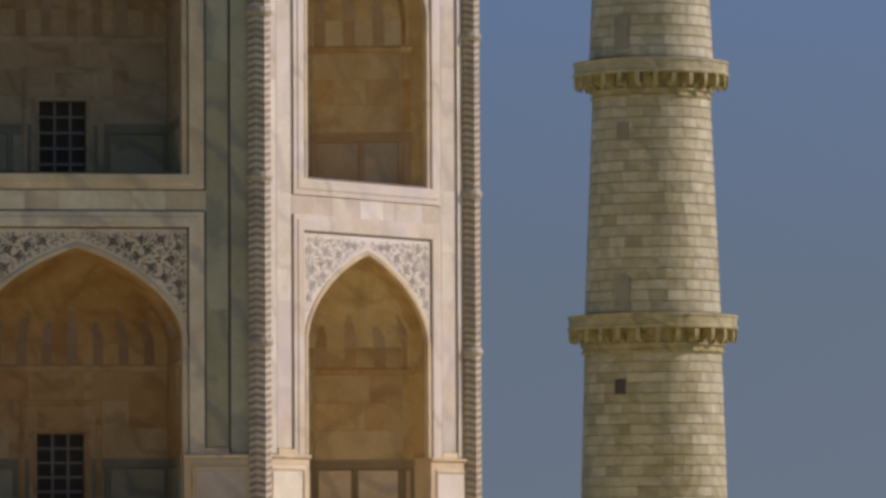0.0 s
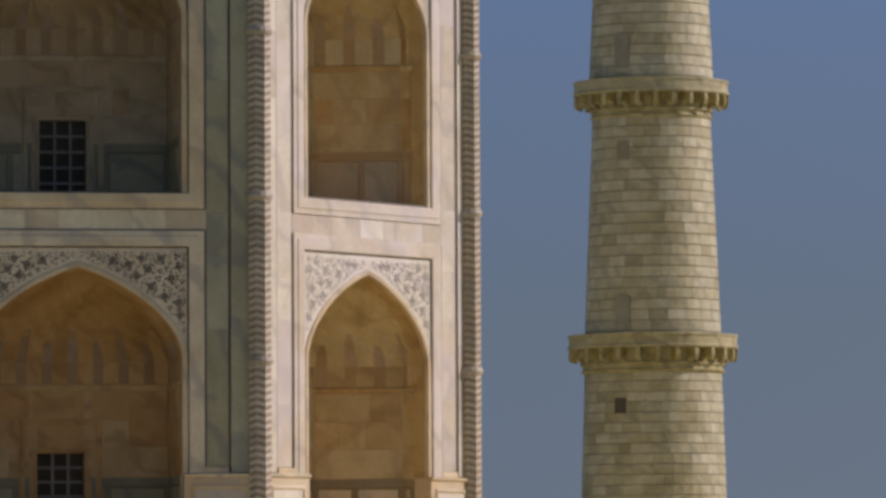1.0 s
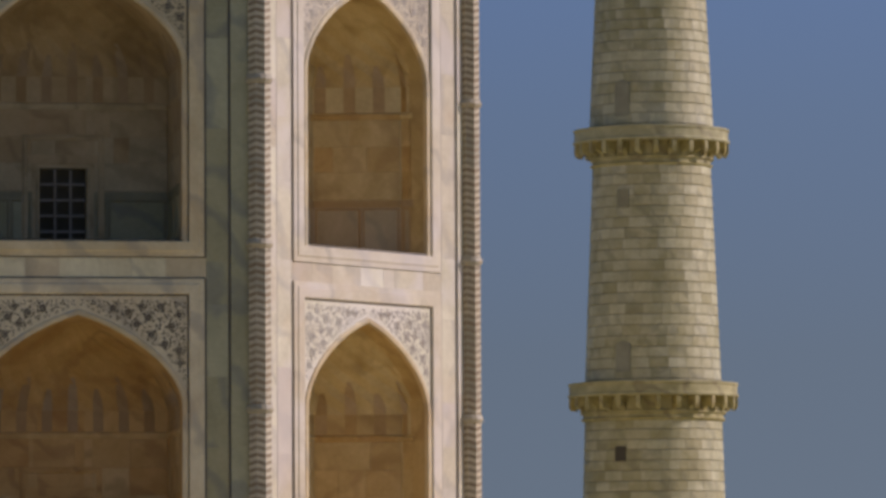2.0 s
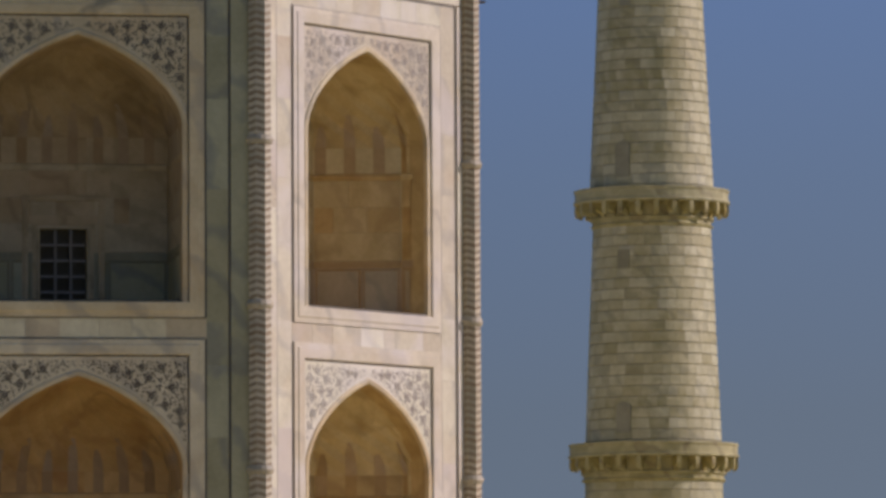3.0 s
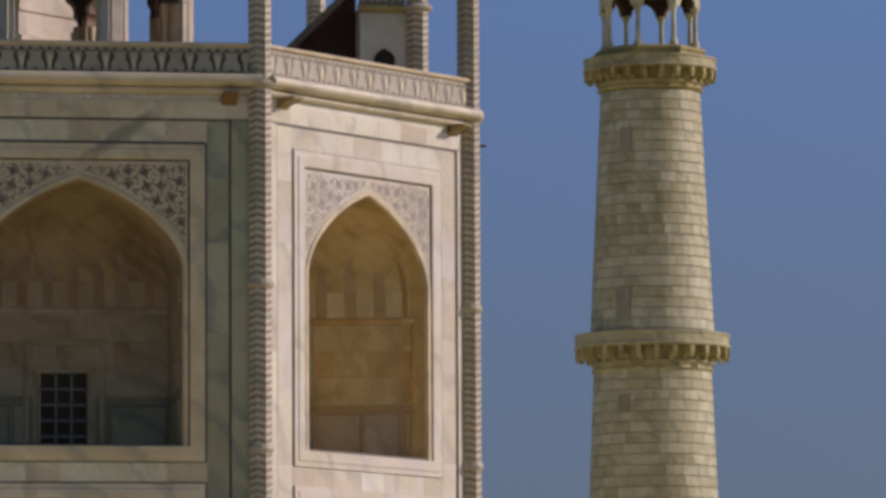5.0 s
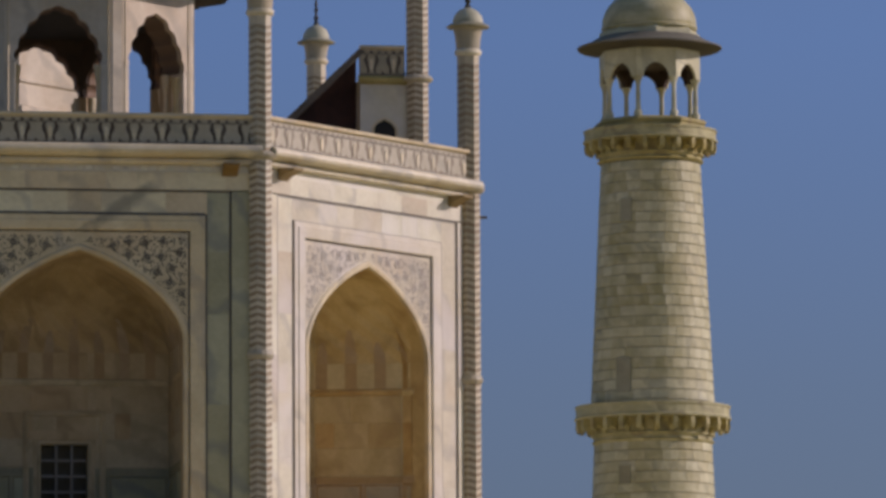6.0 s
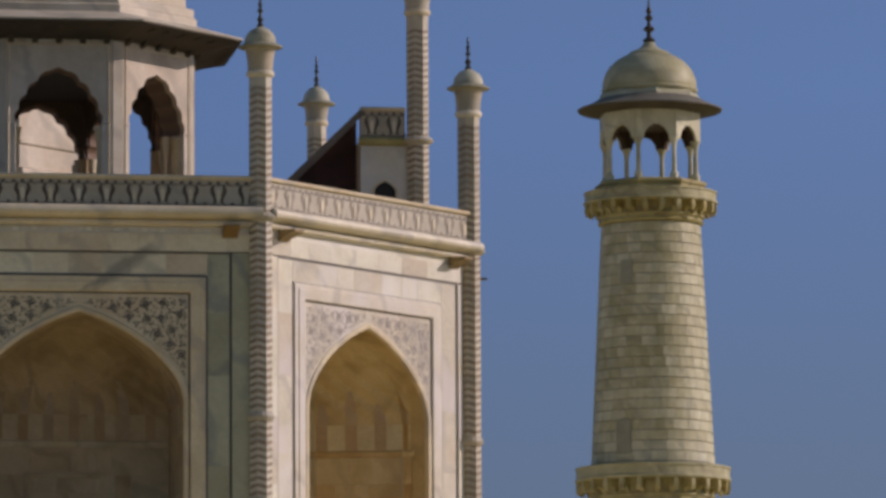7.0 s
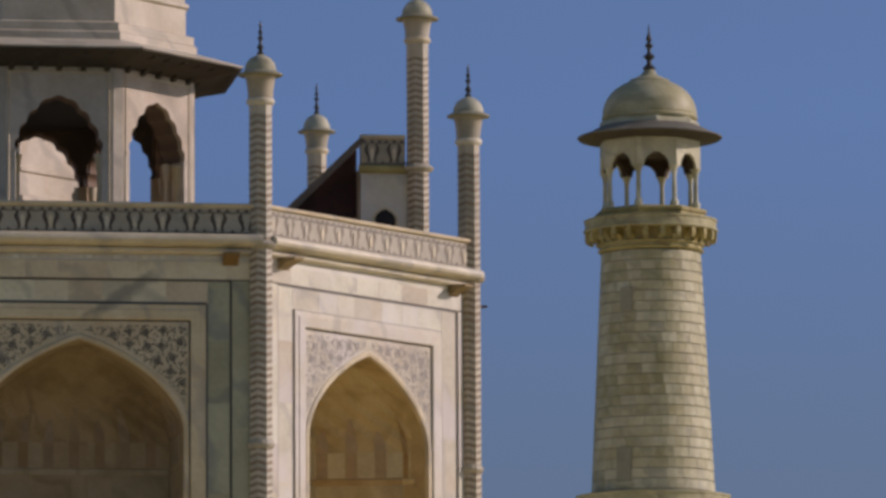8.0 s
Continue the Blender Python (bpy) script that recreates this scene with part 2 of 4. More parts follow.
def box(bm, x0, x1, y0, y1, z0, z1):
    v = [bm.verts.new((x, y, z)) for z in (z0, z1) for y in (y0, y1) for x in (x0, x1)]
    for f in ((0, 1, 3, 2), (4, 6, 7, 5), (0, 4, 5, 1), (2, 3, 7, 6), (0, 2, 6, 4), (1, 5, 7, 3)):
        bm.faces.new([v[i] for i in f])
    return bm


def slab(bm, x0, x1, y0, y1, z0, z1, b=0.003):
    """A slab whose front edges (towards -y) are worn off."""
    rings = []
    for y, i in ((y1, 0), (y0 + b, 0), (y0, b)):
        rings.append([bm.verts.new(c) for c in ((x0 + i, y, z0 + i), (x1 - i, y, z0 + i), (x1 - i, y, z1 - i), (x0 + i, y, z1 - i))])
    for r, s in zip(rings, rings[1:]):
        for i in range(4):
            bm.faces.new((r[i], r[(i + 1) % 4], s[(i + 1) % 4], s[i]))
    bm.faces.new(rings[0])
    bm.faces.new(rings[-1])
    return bm


def lathe(bm, profile, n=32, phase=0.0, cx=0.0, cy=0.0, closed=False):
    """Rings of n corners through (radius, height) points."""
    rings = []
    for r, z in profile:
        rings.append([bm.verts.new((cx + r * math.cos(phase + 2 * math.pi * i / n), cy + r * math.sin(phase + 2 * math.pi * i / n), z)) for i in range(n)])
    pairs = list(zip(rings, rings[1:]))
    if closed:
        pairs.append((rings[-1], rings[0]))
    for a, b in pairs:
        for i in range(n):
            bm.faces.new((a[i], a[(i + 1) % n], b[(i + 1) % n], b[i]))
    if not closed:
        bm.faces.new(rings[0])
        bm.faces.new(rings[-1])
    return bm


def extrude_x(bm, profile, x0, x1):
    """A closed profile of (y, z) points drawn out along x."""
    a = [bm.verts.new((x0, y, z)) for y, z in profile]
    b = [bm.verts.new((x1, y, z)) for y, z in profile]
    for i in range(len(a)):
        j = (i + 1) % len(a)
        bm.faces.new((a[i], a[j], b[j], b[i]))
    bm.faces.new(a)
    bm.faces.new(b)
    return bm


def plate(bm, outline, y0, y1):
    """A flat closed outline of (x, z) points with a thickness from y0 to y1."""
    a = [bm.verts.new((x, y0, z)) for x, z in outline]
    b = [bm.verts.new((x, y1, z)) for x, z in outline]
    for i in range(len(a)):
        j = (i + 1) % len(a)
        bm.faces.new((a[i], a[j], b[j], b[i]))
    bm.faces.new(a)
    bm.faces.new(b)
    return bm


def arch_drop(u):
    return 0.35 * u + 0.65 * (1 - math.sqrt(max(0.0, 1 - u * u)))


def arch_curve(hw, spring, apex, n=14):
    """The pointed arch from its right springing over the apex to the left one."""
    us = [math.sin(math.pi / 2 * (1 - i / n)) for i in range(n + 1)]
    right = [(hw * u, apex - (apex - spring) * arch_drop(u)) for u in us]
    return right + [(-x, z) for x, z in reversed(right[:-1])]


def cusped_curve(hw, spring, apex, foils=9, k=5, bulge=0.09):
    base = arch_curve(hw, spring, apex, 60)
    out = []
    last = len(base) - 1
    for f in range(foils):
        i0, i1 = round(last * f / foils), round(last * (f + 1) / foils)
        (xa, za), (xb, zb) = base[i0], base[i1]
        nx, nz = zb - za, -(xb - xa)
        ln = math.hypot(nx, nz) or 1
        for j in range(k + (f == foils - 1)):
            t = j / k
            w = math.sin(math.pi * t) * bulge
            px, pz = xa + (xb - xa) * t + nx / ln * w, za + (zb - za) * t + nz / ln * w
            out.append((px, pz))
    return out


def arch_panel(bm, curve, w, top, y0, y1):
    """The flat field between an arch and the box of half width w and the given top."""
    zs = curve[0][1]
    outer = []
    for x, z in curve:
        dx, dz = x, max(z - zs, 0.0)
        t = min(w / abs(dx) if abs(dx) > 1e-6 else 1e9, (top - zs) / dz if dz > 1e-6 else 1e9)
        outer.append([dx * t, zs + dz * t])
    for side in (1, -1):
        j = min(range(len(outer)), key=lambda i: (outer[i][0] - side * w) ** 2 + (outer[i][1] - top) ** 2)
        outer[j] = [side * w, top]
    rows = []
    for pts, y in ((outer, y0), (curve, y0), (curve, y1), (outer, y1)):
        rows.append([bm.verts.new((x, y, z)) for x, z in pts])
    for a, b in zip(rows, rows[1:] + rows[:1]):
        for i in range(len(curve) - 1):
            bm.faces.new((a[i], a[i + 1], b[i + 1], b[i]))
    return bm


def sweep(bm, path, section):
    """A section of (outwards, y) points carried along a path of (x, z) points, open at both ends."""
    rings = []
    for i, (x, z) in enumerate(path):
        a, b = path[max(i - 1, 0)], path[min(i + 1, len(path) - 1)]
        dx, dz = b[0] - a[0], b[1] - a[1]
        ln = math.hypot(dx, dz)
        nx, nz = dz / ln, -dx / ln
        if 0 < i < len(path) - 1:
            dx0, dz0 = x - a[0], z - a[1]
            l0 = math.hypot(dx0, dz0)
            c = max(0.5, nx * dz0 / l0 - nz * dx0 / l0)
            nx, nz = nx / c, nz / c
        rings.append([bm.verts.new((x + nx * o, y, z + nz * o)) for o, y in section])
    m = len(section)
    for a, b in zip(rings, rings[1:]):
        for j in range(m):
            bm.faces.new((a[j], a[(j + 1) % m], b[(j + 1) % m], b[j]))
    bm.faces.new(rings[0])
    bm.faces.new(rings[-1])
    return bm


def cuts(a, b, step, rnd, wild=0.25):
    """Cuts from a to b into pieces of about step."""
    n = max(1, round((b - a) / step))
    inner = [a + (b - a) * (i + rnd.uniform(-wild, wild)) / n for i in range(1, n)]
    return list(zip([a] + inner, inner + [b]))


# ---- ground ----
# unseen ground and terrace, coloured as reflectors for the shaded walls
bm = bmesh.new()
box(bm, -1800, 1800, -1800, 1800, -4.6, -3.6)
tagged(part("ground", bm, BOUNCE_GROUND), "wide unseen ground round the marble terrace, yellow to bounce light", "ground", kind="structure")
bm = bmesh.new()
box(bm, -48, 48, -48, 50, -3.7, 0)
tagged(part("pavement", bm, PAVING), "raised unseen terrace, bright yellow to bounce light", "terrace", kind="structure")

# ---- plan of the mausoleum ----
HALF, LEG = 28.45, 6.505
CORNER_A, CORNER_B = Vector((HALF - LEG, -HALF, 0)), Vector((HALF, -HALF + LEG, 0))
DADO, LOW_SPRING, LOW_APEX, LOW_TOP, LOW_FRAME = 1.62, 4.62, 6.97, 7.50, 7.88
SILL, UP_FLOOR, UP_SPRING, UP_APEX, UP_TOP, UP_FRAME = 8.50, 8.88, 13.50, 15.85, 16.36, 16.77
LINE, FRIEZE, CORNICE, PARAPET = 17.41, 18.10, 18.62, 19.43
EDGE = 3.95


def spandrel_vines(wall, spring, apex, top, seed, ink, OPEN, FIELD):
    """Scrolling stems with leaves and rosettes, one sheet for each half of the spandrel."""
    for side in (1, -1):
        rnd = random.Random(seed)
        bm = bmesh.new()
        rings = []

        def room(x, z):
            u = min(1.0, max(0.0, (x - 0.0) / (OPEN + 0.2)))
            low = apex + 0.2 - (apex + 0.2 - spring) * arch_drop(u)
            slope = 0.75 if x < 2.2 else 0.55
            return min((z - low) * slope, top - 0.07 - z, FIELD - 0.07 - x, x - 0.05)

        for tries in range(9000):
            x, z = rnd.uniform(0.05, FIELD), rnd.uniform(spring + 0.2, top)
            r = min([room(x, z), 0.19] + [math.hypot(x - a, z - b) - c for a, b, c in rings])
            if r > (0.15 if tries < 1800 else 0.085 if tries < 4500 else 0.035):
                rings.append((x, z, r))
        for x, z, r in rings:
            r *= 0.92
            turn = rnd.uniform(0, 6.28)
            hand = rnd.choice((1, -1))
            if r > 0.13:
                n = 22
                path = [(x + r * (1 - 0.62 * i / n) * math.cos(turn + hand * 5.2 * i / n), z + r * (1 - 0.62 * i / n) * math.sin(turn + hand * 5.2 * i / n)) for i in range(n + 1)]
                w = 0.013
                for (xa, za), (xb, zb) in zip(path, path[1:]):
                    dx, dz = xb - xa, zb - za
                    ln = math.hypot(dx, dz)
                    ox, oz = -dz / ln * w, dx / ln * w
                    ex, ez = dx * 0.12, dz * 0.12
                    bm.faces.new([bm.verts.new((side * px, 0.034, pz)) for px, pz in ((xa - ex + ox, za - ez + oz), (xb + ex + ox, zb + ez + oz), (xb + ex - ox, zb + ez - oz), (xa - ex - ox, za - ez - oz))])
            petals = 5 if r > 0.13 else 3
            q = r * (0.66 if r > 0.13 else 1.05)
            for j in range(petals):
                a = turn + 6.283 * j / petals
                ca, sa = math.cos(a), math.sin(a)
                bm.faces.new([bm.verts.new((side * (x + q * (ca * u - sa * v)), 0.033, z + q * (sa * u + ca * v))) for u, v in ((0.05, 0), (0.55, 0.42), (1, 0), (0.55, -0.42))])
            for j in range(4 if r > 0.13 else 0):
                a = turn + 1.6 * j + 0.7
                ca, sa = math.cos(a), math.sin(a)
                bm.faces.new([bm.verts.new((side * (x + r * (ca * u - sa * v)), 0.032, z + r * (sa * u + ca * v))) for u, v in ((0.6, 0), (0.8, 0.3), (1.12, 0.12), (0.88, -0.22))])
        part("vine_inlay", bm, ink, wall, "flower inlay with the sun's glare in its paler colour" if ink is SUN_VINE else "dark scrolling flower inlay")


def rect_frame(bm, x0, x1, z0, z1, w, y, d, sill=True):
    """A moulded border of width w round a box; its inner edge is x0..x1, z0..z1."""
    sec = [(0, y + d), (0, y + 0.02), (0.03, y), (w * 0.62, y), (w * 0.7, y + 0.025), (w, y + 0.03), (w, y + d)]
    path = [(x1, z0), (x1, z1), (x0, z1), (x0, z0)]
    if sill:
        path = path + [path[0]]
    rings = []
    for i, (x, z) in enumerate(path):
        sx, sz = (1 if x == x1 else -1), (1 if z == z1 else -1)
        if not sill and z == z0:
            sz = 0
        rings.append([bm.verts.new((x + sx * o, yy, z + sz * o)) for o, yy in sec])
    m = len(sec)
    for a, b in zip(rings, rings[1:]):
        for j in range(m):
            bm.faces.new((a[j], a[(j + 1) % m], b[(j + 1) % m], b[j]))
    if not sill:
        bm.faces.new(rings[0])
        bm.faces.new(rings[-1])
    return bm


def niche(wall, plan, floor, cornice, spring, apex, seed, skin, trim, panel, window=None):
    """A deep vaulted recess over the plan, a line of (x, y) points from the right jamb round to the left one."""
    rnd = random.Random(seed)
    bm = bmesh.new()
    lo = [bm.verts.new((x, y, floor)) for x, y in plan]
    bm.faces.new(lo)
    part("niche_floor", bm, skin, wall)
    # walls, face by face, with a hole for the window
    for (xa, ya), (xb, yb) in zip(plan, plan[1:]):
        ln = math.hypot(xb - xa, yb - ya)
        m = Matrix.Translation((xb, yb, 0)) @ Matrix.Rotation(math.atan2(ya - yb, xa - xb), 4, "Z")
        # local x from b to a, the wall's face towards -y
        bm = bmesh.new()
        back = abs(ya - yb) < 0.01 and window
        if back:
            wx0, wx1, wz0, wz1 = window
            a0, a1 = wx0 - xb, wx1 - xb
            for s in ((0, a0, floor, spring), (a1, ln, floor, spring), (a0, a1, wz1, spring), (a0, a1, floor, wz0)):
                if s[3] - s[2] > 0.01:
                    box(bm, s[0], s[1], 0, 0.3, s[2], s[3])
        else:
            box(bm, 0, ln, 0, 0.3, floor, spring)
        nw = part("niche_wall", bm, skin, wall, "", m)
        # string course under the vault, dado mouldings and sunk panels
        bm = bmesh.new()
        extrude_x(bm, [(0.0, cornice - 0.1), (-0.03, cornice - 0.06), (-0.05, cornice), (-0.05, cornice + 0.05), (0.0, cornice + 0.08)], 0.0, ln)
        part("string_course", bm, skin, nw)
        n = max(2, 2 * round(ln / 0.7))
        # thin plates; the dark of a recess is put into their brown
        for i in range(0, n, 2):
            x0, x1 = ln * (i + 0.1) / n, ln * (i + 0.9) / n
            bm = bmesh.new()
            plate(bm, [(x1, cornice + 0.09), (x1, spring - 0.004), (x0, spring - 0.004), (x0, cornice + 0.09)], -0.006, 0.0)
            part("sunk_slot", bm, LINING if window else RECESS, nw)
        top = cornice - 0.3
        rise = top - floor - 1.57
        zones = [(floor + 0.12, floor + 1.35), (floor + 1.57, floor + 1.57 + rise * 0.38), (floor + 1.57 + rise * 0.38, floor + 1.57 + rise * 0.73), (floor + 1.57 + rise * 0.73, cornice - 0.1)]
        for zi, (z0, z1) in enumerate(zones):
            if z1 - z0 < 0.25:
                continue
            for x0, x1 in cuts(0.03, ln - 0.03, (1.25, 1.7, 0.8, 1.3)[zi], rnd, 0.35):
                if back and x1 > a0 - 0.15 and x0 < a1 + 0.15:
                    if x0 < a0 - 0.5:
                        x1 = a0 - 0.22
                    elif x1 > a1 + 0.5:
                        x0 = a1 + 0.22
                    elif z0 < wz1 + 0.1:
                        continue
                if zi == 0:
                    bm = bmesh.new()
                    rect_frame(bm, x0 + 0.07, x1 - 0.07, z0 + 0.06, z1 - 0.06, 0.05, -0.025, 0.025)
                    part("panel_moulding", bm, trim, nw)
                bm = bmesh.new()
                e = 0.1 if zi == 0 else 0.004
                slab(bm, x0 + e, x1 - e, -0.016, 0.0, z0 + e * 0.8, z1 - e * 0.8, 0.006)
                part("niche_panel", bm, panel if zi == 0 else skin, nw)
        bm = bmesh.new()
        for x0, x1 in ((0.0, a0 - 0.2), (a1 + 0.2, ln)) if back else ((0.0, ln),):
            box(bm, x0, x1, -0.02, 0.0, floor + 1.36, floor + 1.55)
        part("dado_band", bm, trim, nw, "dark band over the dado")
        bm = bmesh.new()
        for x0, x1 in ((0.0, a0 - 0.2), (a1 + 0.2, ln)) if back else ((0.0, ln),):
            box(bm, x0, x1, -0.006, 0.0, floor + 0.02, floor + 1.36)
        part("dado_ground", bm, trim, nw)
    # the vault draws the plan together to the apex of the arch, in facets like folded paper
    bm = bmesh.new()
    fine = []
    for (xa, ya), (xb, yb) in zip(plan, plan[1:]):
        n = max(2, 2 * round(math.hypot(xb - xa, yb - ya) / 0.7))
        fine += [(xa + (xb - xa) * i / n, ya + (yb - ya) * i / n) for i in range(n)]
    fine.append(plan[-1])
    rows = 9
    grid = []
    for r in range(rows + 1):
        u = math.sin(math.pi / 2 * (1 - r / rows))
        z = apex - (apex - spring) * arch_drop(u)
        row = []
        for i, (x, y) in enumerate(fine):
            inner = 0 < i < len(fine) - 1
            dip = 1.0 - (0.03 if (i + r) % 2 and inner and 0 < r < rows else 0.0)
            row.append(bm.verts.new((x * u * dip, 0.5 + (y - 0.5) * u ** 0.55 * dip, z)))
        grid.append(row)
    for a, b in zip(grid, grid[1:]):
        for i in range(len(fine) - 1):
            try:
                bm.faces.new((a[i], a[i + 1], b[i + 1]))
                bm.faces.new((a[i], b[i + 1], b[i]))
            except ValueError:
                pass
    lines = [[tuple(v.co) for v in row] for row in grid]
    bmesh.ops.remove_doubles(bm, verts=bm.verts, dist=0.001)
    vault = part("vault", bm, skin, wall, "faceted brown half-domed vault")
    # brown tongues round the foot of the vault, coloured like shaded recesses
    for i in range(1, len(fine) - 2, 2):
        bm = bmesh.new()
        pts = []
        tall = 4 if i % 4 == 1 else 3
        for r in range(tall):
            shrink = (0.1, 0.1, 0.14, 0.34)[r + 4 - tall]
            pa, pb = Vector(lines[r][i]), Vector(lines[r][i + 1])
            push = Vector((0, 0.5, pa.z)) - (pa + pb) / 2
            push.z = 0
            push = push.normalized() * 0.025
            pts.append((bm.verts.new(pa.lerp(pb, shrink) + push), bm.verts.new(pb.lerp(pa, shrink) + push)))
        for (a0, b0), (a1, b1) in zip(pts, pts[1:]):
            bm.faces.new((a0, b0, b1, a1))
        part("vault_tongue", bm, LINING if window else RECESS, vault)


def window(wall, name, m, x0, x1, z0, z1, cols, rows, skin):
    win = tagged(new(name), "dark window behind a stone lattice")
    win.parent = wall
    win.matrix_basis = m
    bm = bmesh.new()
    rect_frame(bm, x0, x1, z0, z1, 0.1, -0.05, 0.1)
    part("window_frame", bm, skin, win)
    bm = bmesh.new()
    rect_frame(bm, x0 - 0.32, x1 + 0.32, z0, z1 + 0.75, 0.16, -0.07, 0.07, False)
    part("surround", bm, skin, win, "broad raised stone surround")
    bm = bmesh.new()
    slab(bm, x0 - 0.3, x1 + 0.3, -0.03, 0.0, z1 + 0.14, z1 + 0.36)
    part("lintel", bm, skin, win)
    # the unlit room behind is put into the pane's dark colour
    bm = bmesh.new()
    box(bm, x0, x1, 0.26, 0.3, z0, z1)
    part("pane", bm, DIM, win)
    for i in range(1, cols):
        x = x0 + (x1 - x0) * i / cols
        bm = bmesh.new()
        box(bm, x - 0.035, x + 0.035, 0.02, 0.1, z0, z1)
        part("bar", bm, LATTICE, win)
    for i in range(1, rows):
        z = z0 + (z1 - z0) * i / rows
        bm = bmesh.new()
        box(bm, x0, x1, 0.025, 0.095, z - 0.033, z + 0.033)
        part("bar", bm, LATTICE, win)


def slab_piece(name, wall, mat, *a):
    bm = bmesh.new()
    slab(bm, *a)
    return part(name, bm, mat, wall)


def bay(name, label, m, reach, deep, seed, lit, with_windows, dims):
    """One two-storeyed bay. Local x along the wall, y into it; reach: half its width; dims: half widths of the opening, the spandrel field and the border."""
    OPEN, FIELD, FRAME = dims
    rnd = random.Random(seed)
    wall = thing(name, label, "wall", m, kind="structure")
    g = 0.0008
    edge = reach - 0.1
    # sun or shade of the bay is put into its strip and line colours
    side_mat, line = (MARBLE, SUN_LINE) if lit else (GREY, BLACK)
    # plain outer strips and the sunk strips inside the dark inlay line
    for sd in (1, -1):
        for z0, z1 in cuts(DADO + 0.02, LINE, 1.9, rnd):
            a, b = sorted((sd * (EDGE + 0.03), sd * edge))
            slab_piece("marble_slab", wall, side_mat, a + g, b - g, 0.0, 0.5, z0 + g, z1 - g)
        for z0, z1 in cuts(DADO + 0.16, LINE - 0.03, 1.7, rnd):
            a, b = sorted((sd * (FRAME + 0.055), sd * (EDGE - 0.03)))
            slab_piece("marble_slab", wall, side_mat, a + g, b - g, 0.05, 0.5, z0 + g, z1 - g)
        a, b = sorted((sd * FRAME, sd * (EDGE - 0.03)))
        slab_piece("marble_slab", wall, CREAM, a, b, -0.01, 0.5, DADO, DADO + 0.15)
        bm = bmesh.new()
        box(bm, *sorted((sd * (EDGE - 0.03), sd * (EDGE + 0.02))), 0.035, 0.3, DADO + 0.15, LINE + 0.03)
        part("inlay_line", bm, line, wall, "thin dark marble line")
        for z0, z1 in ((DADO + 0.15, LOW_FRAME + 0.03), (SILL - 0.03, UP_FRAME + 0.03)):
            bm = bmesh.new()
            box(bm, *sorted((sd * FRAME, sd * (FRAME + 0.055))), 0.035, 0.3, z0, z1)
            part("inlay_line", bm, line, wall, "thin dark marble line")
    for z in (LOW_FRAME, SILL - 0.03, UP_FRAME, LINE - 0.03):
        w = EDGE - 0.03 if z > UP_FRAME else FRAME
        bm = bmesh.new()
        box(bm, -w, w, 0.03, 0.3, z - (0.02 if z == SILL - 0.03 else 0.0), z + (0.06 if z > UP_FRAME or not lit else 0.04))
        part("inlay_line", bm, line, wall, "thin dark marble line")
    # slab courses between the storeys, over the upper frame and under the cornice
    for z0, z1, y, w in ((LOW_FRAME + 0.04, SILL - 0.05, 0.05, FRAME + 0.052), (UP_FRAME + 0.04, LINE - 0.03, 0.05, FRAME + 0.052), (LINE + 0.03, FRIEZE - 0.2, 0.0, edge)):
        for x0, x1 in cuts(-w, w, 1.0, rnd):
            # slab colour differs for the sunlit and the shaded bay
            slab_piece("marble_slab", wall, MARBLE if lit else SHADE_MARBLE, x0 + g, x1 - g, y, 0.5, z0, z1)
    # little teeth under the cornice
    bm = bmesh.new()
    box(bm, -edge, edge, 0.03, 0.5, FRIEZE - 0.2, FRIEZE)
    part("frieze", bm, MARBLE, wall)
    if not lit:
        n = int(edge * 2 / 0.24)
        bm = bmesh.new()
        box(bm, -0.075, 0.075, 0.0, 0.04, FRIEZE - 0.15, FRIEZE - 0.06)
        tooth = part("dentil", bm, MARBLE, wall)
        me = tooth.data
        tooth.location.x = -edge + 0.12
        for i in range(1, n):
            place("dentil", me, wall).location.x = -edge + 0.12 + 0.24 * i
    # cornice
    bm = bmesh.new()
    extrude_x(bm, [(0.4, FRIEZE), (-0.12, FRIEZE), (-0.17, FRIEZE + 0.05), (-0.17, FRIEZE + 0.12), (-0.10, FRIEZE + 0.16), (-0.34, FRIEZE + 0.2), (-0.44, FRIEZE + 0.26), (-0.47, FRIEZE + 0.34), (-0.44, FRIEZE + 0.42), (-0.36, FRIEZE + 0.48), (-0.2, CORNICE), (0.4, CORNICE)], -reach + 0.02, reach - 0.02)
    part("cornice", bm, CREAM, wall, "rounded cream cornice")
    # consoles under the ends of the cornice
    for sd in (1, -1):
        bm = bmesh.new()
        x = sd * (reach - 0.85)
        prof = [(0.0, FRIEZE), (-0.55, FRIEZE), (-0.55, FRIEZE - 0.07), (-0.3, FRIEZE - 0.14), (-0.12, FRIEZE - 0.22), (0.0, FRIEZE - 0.3)]
        extrude_x(bm, prof, x - 0.2, x + 0.2)
        part("bracket", bm, UMBER, wall, "weathered brown stone console")
    # dado
    for sd in (1, -1):
        a, b = sorted((sd * (OPEN + 0.02), sd * edge))
        slab_piece("dado_slab", wall, CREAM, a, b, -0.04, 0.5, 0.0, DADO - 0.12, 0.02)
        bm = bmesh.new()
        extrude_x(bm, [(0.5, DADO - 0.12), (-0.05, DADO - 0.12), (-0.11, DADO - 0.07), (-0.11, DADO - 0.03), (-0.04, DADO), (0.5, DADO)], a, b)
        part("dado_moulding", bm, CREAM, wall)
        bm = bmesh.new()
        rect_frame(bm, a + 0.3, b - 0.3, 0.25, DADO - 0.42, 0.12, -0.08, 0.05)
        part("panel_moulding", bm, CREAM, wall)
